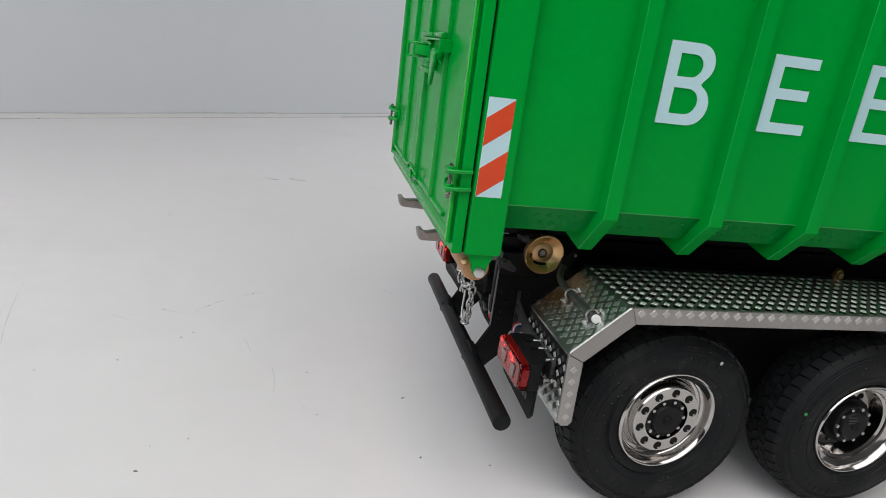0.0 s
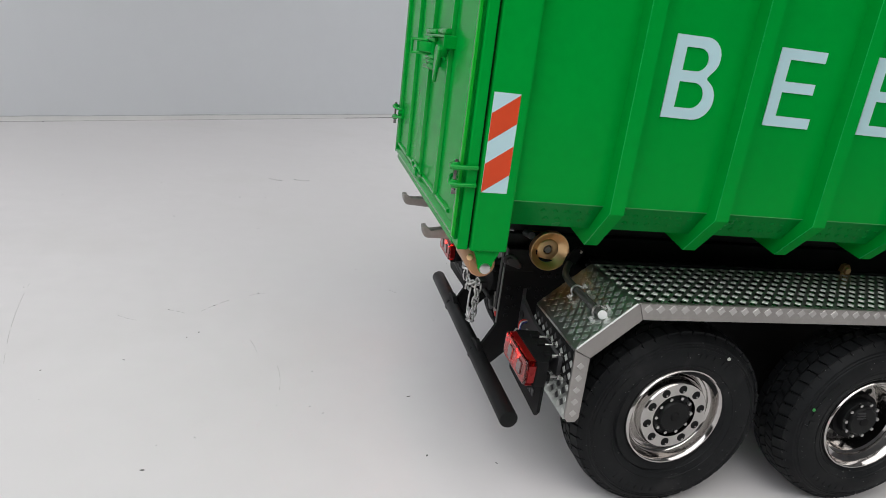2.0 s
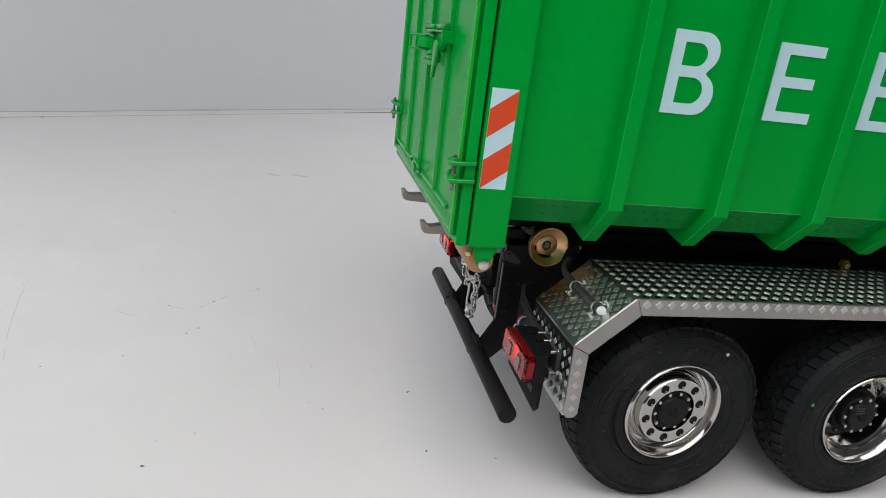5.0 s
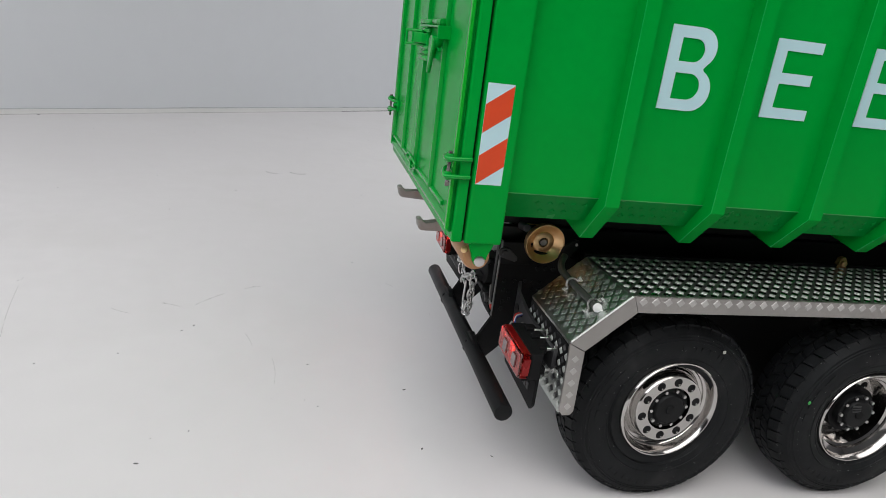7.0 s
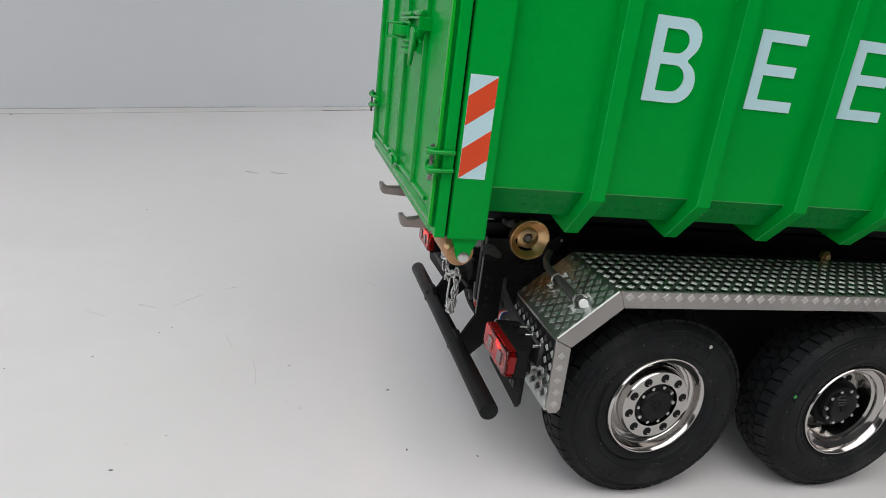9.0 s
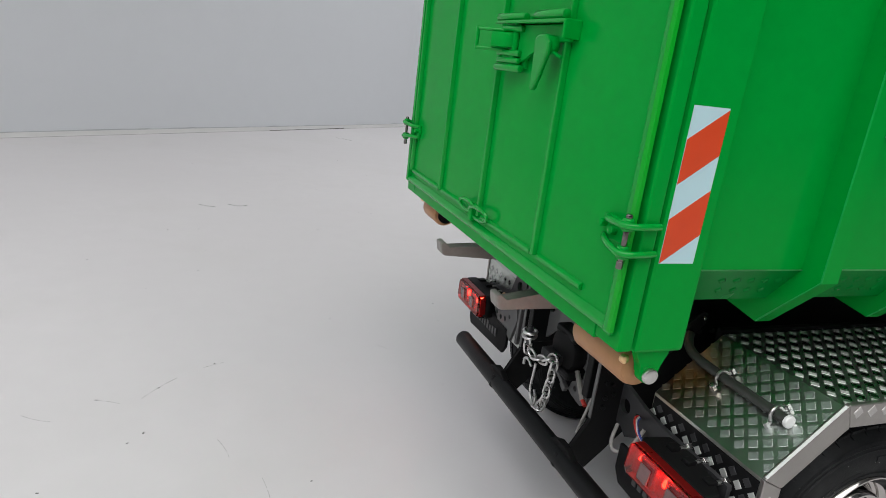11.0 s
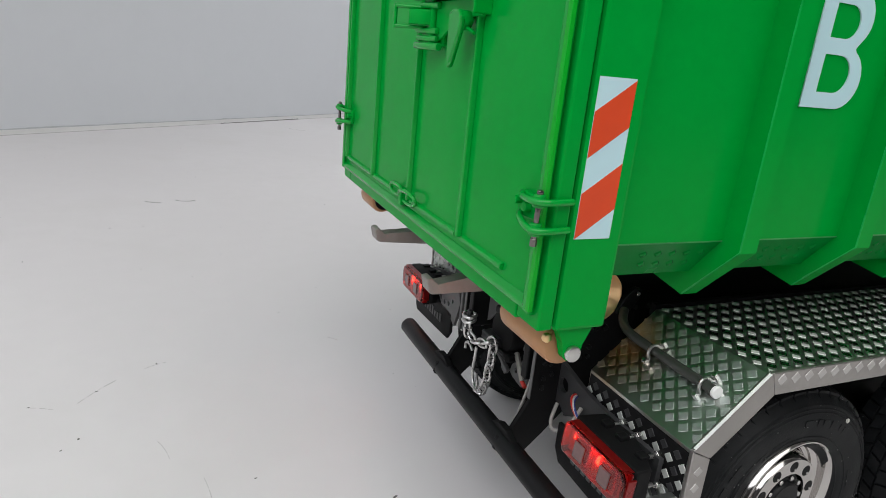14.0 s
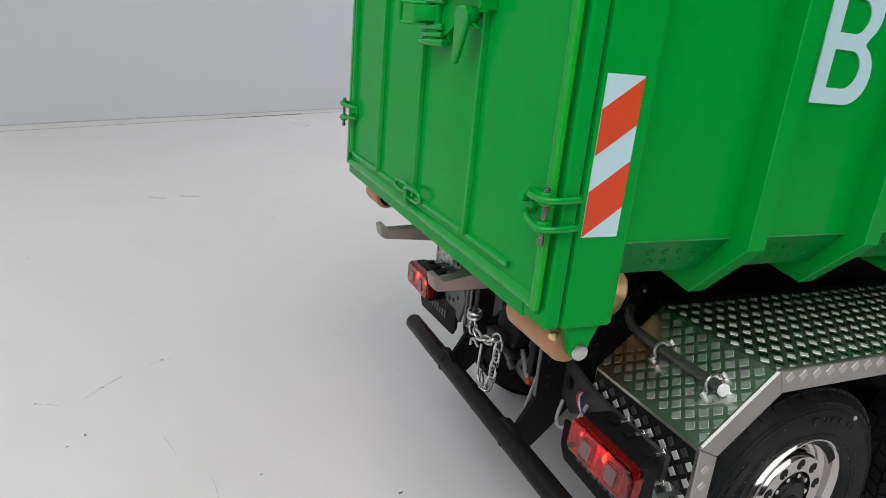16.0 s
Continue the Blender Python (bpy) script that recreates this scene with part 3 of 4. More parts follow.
# rear end plates with cut-outs
sheet("end_plate", [[(-36.5, 92), (-36.5, 66), (-31.5, 58), (-30.8, 54.2), (-28.0, 51.8), (-22.5, 52.6), (-20.2, 53.6), (-21.5, 57.0), (-26.5, 60.5), (-27.5, 63.8), (-23.0, 65.0), (-19.0, 68.0), (-8, 72), (-8, 92)], hole(-16, 86, 1.2), hole(-20, 84.5, 1.2), hole(-24, 83, 1.2), hole(-31, 76, 2.6), hole(-23.9, 55.6, 0.9), hole(-27.5, 55.9, 0.9), hole(-29.5, 64.0, 0.9), hole(-32.0, 65.2, 0.9), hole(-34.2, 66.4, 0.9), hole(-20, 74, 2.8)],
      1.2, rear_plate(-24.5), PLATE_GREY, truck, "dark grey perforated end plate")
sheet("end_plate", [[(8, 92), (-12, 92), (-12, 71), (-3, 66), (3, 60), (7, 56), (7, 76), (14, 84)], hole(2, 86, 1.0), hole(4.4, 84.4, 1.0), hole(6.8, 82.8, 1.0), hole(0, 74, 2.0)],
      1.2, rear_plate(-23.0), PLATE_GREY, truck, "dark grey perforated end plate")
sheet("end_plate", [[(40, 60), (36, 63), (20, 67), (17.6, 61), (21.5, 50.6), (27.5, 54.2), (33, 53.6)], hole(35.2, 57.2, 1.0), hole(31.4, 56.6, 1.0), hole(27.6, 57.4, 1.0), hole(24.0, 59.6, 0.8)], 1.2, rear_plate(-26.0), PLATE_GREY, truck, "grey perforated end plate")
part("end_flange", box(-27.0, -25.4, 15.2, 16.8, 52.0, 72.0, bevel=0.3), PLATE_GREY, truck, "grey upright edge of the end plate")
for y, z, w, h in ((-16.8, 56.4, 4.6, 1.6), (-19.6, 54.4, 3.0, 2.2), (-12.6, 58.0, 3.0, 1.2)):
    part("coupling_tab", box(-27.2, -25.6, y - w / 2, y + w / 2, z - h / 2, z + h / 2, bevel=0.3, turn=Euler((radians(28), 0, 0)).to_matrix().to_4x4()), PLATE_GREY, truck, "small grey steel tab")
part("coupling_block", box(-33.0, -28.0, -21.5, -12.5, 62.6, 65.8, bevel=0.6), DARK_GREY, truck, "dark grey coupling block")
part("tow_coupling", cyl((-30, -20.0, 68), (-20, -20.0, 68), 7.0, 24, bevel=1.2), BLACK_MATT, truck, "black round tow coupling", smooth=True)
part("coupling_jaw", box(-31, -22, -27, -13, 60, 63, bevel=1.0), BLACK, truck)
part("coupling_jaw", box(-30, -22, -26, -14, 72, 75, bevel=1.0), BLACK, truck)

# under-run bar with flat arms
bar = part("bumper_bar", cyl((-37.0, -88.0, 42.6), (-36.6, 42.5, 42.4), 3.25, 32, bevel=0.5), BLACK, truck, "black round under-run bar", smooth=True)
ARM = [(-30.2, 84), (-30.0, 55.6), (-35.2, 46.2), (-39.6, 44.8), (-40.2, 41.0), (-37.0, 38.6), (-30.4, 38.0), (-24.2, 44.2), (-18.5, 50.6), (-8, 58), (2, 62), (2, 82), (-18, 85)]
for y in (-38.5, 8.0):
    arm = part("bumper_arm", prism(ARM, "y", y - 1.4, y - 3.0, bevel=0.3), BLACK_MATT, bar, "flat black bracket arm")
    for x, z, r in ((-27.5, 71.7, 0.8), (-27.4, 67.9, 0.8), (-27.1, 63.0, 0.8), (-27.2, 59.9, 0.8), (-24.4, 64.1, 0.7), (-25.3, 67.3, 0.6), (-23.3, 71.9, 0.75), (-19.0, 72.1, 0.75), (-15.7, 71.4, 0.75), (-12.7, 71.5, 0.75), (-15.6, 68.4, 0.7), (-12.8, 68.6, 0.7), (-14.4, 77.5, 1.0), (-11.3, 77.6, 1.0), (-8.1, 77.5, 1.0)):
        part("arm_bolt", cyl((x, y - 2.9, z), (x, y - 3.8, z), r, 8, bevel=0.2), BLACK, arm)
    # grey strip puts the light on the arm's rear edge into colour
    part("arm_edge_light", box(-30.55, -30.18, y - 2.85, y - 1.55, 56.2, 80.0, bevel=0.1), PLATE_GREY, arm, "grey strip painting the light on the bracket arm edge")
    part("gusset", prism([(y - 9.5, 44.8), (y + 6.5, 44.8), (y + 0.6, 47.6), (y - 3.6, 47.6)], "x", -37.6, -35.4, bevel=0.3), BLACK_MATT, bar)
# lamp carrier plates behind the arms
sheet("lamp_carrier", [[(-40.5, 78), (-40.5, 55), (-44.0, 54.5), (-46.5, 52.5), (-52, 55.5), (-84, 57), (-84, 64), (-60, 64.2), (-52.0, 65.2), (-42.2, 67.6)], hole(-44.2, 61.3, 2.3), hole(-50.0, 61.2, 1.0)], 1.4, rear_plate(-20.6), DARK_GREY, truck, "dark grey lamp carrier plate")
sheet("lamp_carrier", [[(24, 78), (24, 56), (33, 50), (50, 54), (66, 54), (66, 60), (36, 66), (30, 80)], hole(29, 70, 2.0), hole(35, 62, 1.5), hole(41, 60, 1.5)], 1.4, rear_plate(-20.6), DARK_GREY, truck, "dark grey lamp carrier plate")


# tail lamps
def tail_lamp(y0, y1, z0, z1, s):
    """y0 is the outer end, y1 the inner; s the sign of the way inwards."""
    def q(f):
        return y0 + (y1 - y0) * f

    def flat(name, f0, f1, a0, a1, x0, x1, mat, parent, label="", bevel=0.15):
        return part(name, prism([(q(f0), z0 + a0), (q(f1), z0 + a0), (q(f1 - 0.02), z0 + a1), (q(f0 - 0.02), z0 + a1)], "x", x0, x1, bevel=bevel), mat, parent, label)
    h = z1 - z0
    lamp = part("tail_lamp", prism([(-29.9, y0), (-30.3, q(0.06)), (-30.3, q(0.97)), (-29.0, y1), (-21.5, q(0.95)), (-20.5, q(0.6)), (-21.0, q(0.42)), (-25.3, q(0.12)), (-25.6, q(0.0))], "z", z0, z1, bevel=0.6), BLACK_MATT, truck, "black tail lamp housing with a red lens")
    lens = part("lens", prism([(q(0.0), z0 + 2.2), (q(0.05), z0 + 0.4), (q(0.95), z0 + 0.4), (q(1.0), z0 + 2.0), (q(0.98), z1 - 1.4), (q(0.93), z1 - 0.3), (q(0.05), z1 - 0.3), (q(0.0), z1 - 2.0)], "x", -33.6, -32.4, bevel=0.55), RED_GLASS, lamp, "glossy red lens")
    lens.visible_shadow = False
    # reflector bowl behind the lens
    bowl_plate = flat("reflector", 0.04, 0.96, 1.0, h - 1.0, -30.9, -30.35, LAMP_INNER, lamp, "dark red reflector", 0.1)
    for a in (0.27, 0.68):
        flat("window", a - 0.075, a + 0.085, 2.4, h - 2.9, -33.95, -33.5, CLEAR_LENS, lens, "greyish clear window")
        for f0, f1, a0, a1 in ((a - 0.13, a - 0.09, 1.3, h - 1.6), (a + 0.10, a + 0.14, 1.3, h - 1.6), (a - 0.09, a + 0.10, h - 2.6, h - 1.7), (a - 0.09, a + 0.10, 1.2, 2.1)):
            flat("frame", f0, f1, a0, a1, -32.2, -30.8, LAMP_FRAME, bowl_plate, "bevelled red frame", 0.25)
        wide, tall = (0.06, 2.2) if a < 0.5 else (0.035, 1.3)
        flat("diode", a + 0.13, a + 0.13 + wide, h - 2.6 - tall, h - 2.6, -32.0, -30.8, GLOW, bowl_plate, "lit red diode", 0.25)
        part("diode", cyl((-30.8, q(a + 0.05), z0 + h - 1.7), (-31.9, q(a + 0.05), z0 + h - 1.7), 0.36, 12), GLOW, bowl_plate, "lit red diode")
    # rim of the lens running back to the housing
    for f0, f1, a0, a1 in ((-0.005, 0.02, 1.9, h - 1.7), (0.975, 1.0, 1.6, h - 1.3), (0.04, 0.95, 0.25, 0.7), (0.04, 0.95, h - 0.65, h - 0.2)):
        flat("lens_rim", f0, f1, a0, a1, -32.6, -30.2, LAMP_INNER, lamp, "dark red lens rim", 0.12)
    bm = bmesh.new()
    for k in range(12):
        y = q(0.1 + 0.07 * k)
        box(-31.4, -29.0, y - 0.5, y + 0.5, z0 - 1.0, z0 + 0.2, bm=bm)
    part("drain_teeth", bm, BLACK_MATT, lamp, "row of small black teeth", kind="stuff")
    for f, dz in ((0.2, h - 0.6), (0.14, 2.4), (0.74, h - 0.2), (0.5, h - 0.2), (0.74, 2.4)):
        part("bolt", cyl((-26.0, q(f), z0 + dz), (-18.8, q(f), z0 + dz), 0.62, 12), STEEL, lamp, "bright bolt shank", smooth=True)
        part("nut", cyl((-20.6, q(f), z0 + dz), (-19.0, q(f), z0 + dz), 1.15, 6, bevel=0.2), STEEL, lamp, "bright nut")
        part("spacer", box(-26.2, -23.4, q(f) - 1.3, q(f) + 1.3, z0 + dz - 1.3, z0 + dz + 1.3, bevel=0.3), BLACK_MATT, lamp)
    return lamp


tail_lamp(-86.8, -62.4, 54.2, 64.2, 1)
tail_lamp(61.5, 38.5, 52.6, 62.2, -1)


# mud flaps below the lamps, with lettering too small to read
def flap(y0, y1, s):
    f = part("mud_flap", prism([(y0, 55.5), (y1, 54.5), (y1, 46.5), (y1 - 2.5 * s, 43.0), (y0 + 2.0 * s, 41.5), (y0, 44.0)], "x", -26.6, -25.4, bevel=0.3), BLACK_MATT, truck, "thin black mud flap")
    for k in range(9):
        y = y0 + (y1 - y0) * (0.18 + 0.07 * k)
        part("lettering_bar", box(-26.95, -26.6, y - 0.75, y + 0.75, 47.0, 49.6 + (k % 3) * 0.5), LETTERING, f)


flap(-86.0, -51.5, 1)
flap(61.0, 24.0, -1)


# ---- tread-plate fenders ----
PITCH = 4.5


def tile(bm, c, u, v, n, half, high):
    """A raised square standing on its corner, with sloping sides."""
    big = [c + u * half, c + v * half, c - u * half, c - v * half]
    low = [bm.verts.new(p) for p in big]
    top = [bm.verts.new(c + (p - c) * 0.9 + n * high) for p in big]
    bm.faces.new(top)
    for i in range(4):
        bm.faces.new((low[i], low[(i + 1) % 4], top[(i + 1) % 4], top[i]))


def lozenges(o, u, v, n, ulen, vlen, start, mats, half, plate, high=(0.11, 0.08)):
    """Tiles in a lattice over the rectangle o + u * ulen + v * vlen; every other row takes the other of mats, its tone
    set for the light each combing catches.
    """
    for odd in (0, 1):
        bm = bmesh.new()
        for j in range(-4, int(vlen / (PITCH / 2)) + 1):
            b = start[1] + j * PITCH / 2
            if j % 2 != odd or not 0.9 < b < vlen - 0.9:
                continue
            a = start[0] + (PITCH / 2 if odd else 0) - PITCH
            while a < ulen - 1.4:
                if a > 1.4:
                    tile(bm, o + u * a + v * b, u, v, n, half[odd], high[odd])
                a += PITCH
        part("tread_relief", bm, mats[odd], plate, "raised lozenge pattern", kind="stuff")


def fender(yo, yi):
    """yo: outer edge, yi: inner edge."""
    s = 1 if yi > yo else -1
    prof = [(-18.6, 44.0), (-19.0, 70.3), (0.0, 87.0), (190.0, 87.0), (190.0, 85.8), (0.4, 85.8), (-17.8, 69.8), (-17.4, 44.0)]
    f = part("fender", prism(prof, "y", yo, yi), ALU_STAIN, truck, "bent silver tread-plate fender with worn lozenges")
    Y = Vector((0, s, 0))
    wide = abs(yi - yo)
    d = Vector((0, 0, 87.0)) - Vector((-19.0, 0, 70.3))
    u = d.normalized()
    lozenges(Vector((0, yo, 87.0)), Vector((1, 0, 0)), Y, Vector((0, 0, 1)), 150, wide, (2.3, 5.5), (ALU_WORN_LIT, ALU), (1.36, 1.5), f, (0.12, 0.05))
    lozenges(Vector((-19.0, yo, 70.3)), u, Y, Vector((-u.z, 0, u.x)), d.length, wide, (3.0, 5.5), (ALU_COMBED, ALU_COMBED), (1.5, 1.5), f, (0.06, 0.06))
    w = Vector((-0.4, 0, 26.3)).normalized()
    # Near side: black sheet and dark tiles put the housing's reflection into the colour.
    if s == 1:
        part("rear_reflection", prism([(-18.8, 57.0), (-18.99, 69.4), (-19.12, 69.4), (-18.93, 57.0)], "y", yo + 0.3 * s, yi - 0.3 * s), BLACK_MATT, f, "black sheet painting the dark reflection on the fender rear")
    lozenges(Vector((-18.75, yo, 44.0)), w, Y, Vector((-w.z, 0, w.x)), 25.6, wide, (2.6, 5.5), (ALU_WORN_LIT, DARK_GREY if s == 1 else ALU), (1.42, 1.42), f)
    # outer edge strip, three straight lengths mitred at the bends
    W = 5.2
    outer = [(-18.6, 43.6), (-19.6, 70.9), (-0.6, 88.2), (190, 88.0)]
    inner = [(-13.4, 43.6), (-13.9, 68.0), (1.8, 82.2), (190, 82.2)]
    for k in range(3):
        quad = [outer[k], outer[k + 1], inner[k + 1], inner[k]]
        if k == 0:
            quad = [(-17.4, 43.6), (-18.75, 45.4), outer[1], inner[1], (-13.5, 45.2), (-14.6, 43.6)]
        e = part("edge_strip", prism(quad, "y", yo - 1.4 * s, yo - 0.05 * s, bevel=0.3), ALU_DULL, f, "dull silver edge strip with lozenges")
        a, b = Vector((outer[k][0], 0, outer[k][1])), Vector((outer[k + 1][0], 0, outer[k + 1][1]))
        u = (b - a).normalized()
        v = Vector((u.z, 0, -u.x))
        if v.z > 0 and k > 0:
            v = -v
        if k == 1:
            q = Vector((-u.z, 0, u.x))
            pts = [a + u * 0.6, b - u * 0.6, b - u * 0.6 + q * 0.25, a + u * 0.6 + q * 0.25]
            part("white_gleam", prism([(p.x, p.z) for p in pts], "y", yo - 1.42 * s, yo - 0.75 * s), WHITE_GLEAM, e, "near-white strip painting the gleam on the fender edge")
            continue
        bm = bmesh.new()
        t = 3.4
        while t < min((b - a).length, 150) - 1.5:
            tile(bm, a + u * t + v * (2.0 if k else 2.6) + Vector((0, yo - 1.4 * s, 0)), u, v, Vector((0, -s, 0)), 1.6 if k else 1.4, 0.12)
            t += PITCH
        part("edge_relief", bm, EDGE_TILE, e, kind="stuff")
    return f


# black plates added where the gap between the tyres lies in shade
for y in (-53.4, mirror(-52.2)):
    part("gap_shade_plate", box(0, 190, y, y + 1.2, 30, 85.6), BLACK_MATT, truck, "black plate painting the shade between the tyres")
near_fender = fender(-90.0, -52.0)
fender(mirror(-90.0), mirror(-52.0))

# grey pipe across the sloping part, held by two saddle clamps
pipe = part("overflow_pipe", tube([(-6.2, -46.2, 85.0), (-8.2, -48.4, 82.8), (-9.8, -53.0, 81.5), (-9.9, -62, 81.2), (-9.4, -84.6, 80.9)], 1.3, 18, smooth_steps=2), PIPE, truck, "dark grey bent pipe on the fender", smooth=True)
part("pipe_flange", prism([(-8.4, 83.6), (-5.0, 82.6), (-1.2, 87.5), (-0.8, 90.8), (-3.2, 91.4), (-7.0, 88.0)], "y", -44.4, -46.0, bevel=0.4), BLACK, pipe)
part("flange_bolt", cyl((-2.4, -46.1, 89.6), (-2.4, -46.8, 89.6), 0.6, 10, bevel=0.15), STEEL, pipe, "small bright bolt")
# cap and the last bolt below take the white that paints a gleam
part("pipe_end", cyl((-9.4, -84.4, 80.9), (-9.4, -85.6, 80.9), 1.6, 20, bevel=0.35), WHITE_GLEAM, pipe, "bright pipe end cap", smooth=True)
for t in (0.10, 0.86):
    c = Vector((-10.3, -62, 81.2)).lerp(Vector((-9.4, -84.6, 80.9)), t)
    u = Vector((19, 0, 16.7)).normalized()
    n = Vector((-u.z, 0, u.x))
    pts = [c - u * 3.9 - n * 1.3, c - u * 2.1 - n * 1.2, c - u * 1.7 + n * 0.9, c + n * 1.9, c + u * 1.7 + n * 0.9, c + u * 2.1 - n * 1.2, c + u * 3.9 - n * 1.3]
    clamp = part("saddle_clamp", tube(pts, 0.42, 8, smooth_steps=2), STEEL, pipe, "bright steel saddle clamp", smooth=True)
    for e in (-3.4, 3.4):
        part("clamp_bolt", cyl(c + u * e - n * 1.9, c + u * e + n * 0.3, 0.8, 6, bevel=0.2), STEEL, clamp, "bright hexagon bolt")
part("clamp_bolt", cyl((-7.0, -84.0, 79.2), (-7.0, -86.6, 79.0), 1.4, 16, bevel=0.4), WHITE_GLEAM, pipe, "bright round bolt head", smooth=True)

# brass guide rollers
brass = part("guide_roller", lathe([(1.8, -39.4), (1.85, -41.2), (2.0, -41.35), (3.9, -41.35), (4.1, -41.2), (4.3, -40.95), (7.3, -43.2), (7.5, -43.7), (7.8, -43.75), (7.95, -43.3), (7.9, -41.0), (5.5, -38.0), (5.5, -30.0), (0, -30.0)], -13.8, 88.2, 64), BRASS, truck, "turned brass funnel-shaped guide roller", smooth=True)
part("axle_end", lathe([(0, -41.5), (1.2, -41.5), (1.4, -41.2), (1.4, -38)], -13.8, 88.2, 20), STEEL_GREY, brass, "steel axle end", smooth=True)
part("axle_recess", lathe([(0, -39.6), (1.9, -39.6), (1.9, -39)], -13.8, 88.2, 24), BLACK_MATT, brass)
part("roller_bracket", prism([(-24, 84), (-18, 94), (-6, 94), (-4, 80), (-12, 76), (-22, 78)], "y", -37.2, -39.4, bevel=0.4), BLACK, truck)
part("roller_pin", cyl((-22.5, -37, 93.5), (-22.5, -44, 94.5), 1.5, 14, bevel=0.3), DARK_GREY, truck, smooth=True)
part("cap_plate", prism([(-32.0, 83.6), (-31.4, 85.0), (-29.8, 85.9), (-27.4, 85.4), (-23.8, 81.8), (-23.8, 80.6), (-24.8, 80.0), (-28.6, 81.2), (-31.2, 82.0)], "y", -41.6, -42.6, bevel=0.4), DARK_GREY, truck, "rounded dark cover plate with a bolt")
part("cap_bolt", cyl((-29.2, -42.5, 83.6), (-29.2, -43.4, 83.6), 1.2, 14, bevel=0.2), DARK_GREY, truck)
part("rail_spacer", box(-30, -18, -41.6, -38.2, 78.5, 88, bevel=0.5), BLACK, truck)
part("rust_bracket", prism([(113.5, 86.9), (118.5, 86.9), (118.0, 90.0), (116.6, 91.6), (114.6, 91.0)], "y", -51.9, -49.5, bevel=0.3), RUST, truck, "small brass-coloured rusty bracket")
part("bracket_pin", cyl((115.8, -51.8, 89.0), (115.8, -53.2, 89.0), 1.3, 14, bevel=0.3), BRASS, truck, "small brass pin", smooth=True)

# locking hooks under the container floor
for y, mat in ((-31.5, STEEL_GREY), (9.0, STEEL_GREY)):
    H = [(-63.2, 92.6), (-61.4, 93.0), (-59.9, 90.4), (-50.0, 92.6), (-34.0, 93.4), (-34.0, 86.6), (-44.0, 88.2), (-61.0, 88.0), (-62.4, 89.0)]
    if y > 0:
        H = [(a - 2.2, b + (2.0 if a < -55 else 0.8)) for a, b in H]
    part("locking_hook", prism(H, "y", y - 2.2, y + 2.2, bevel=0.5), mat, truck, "grey steel locking hook pointing rearwards")


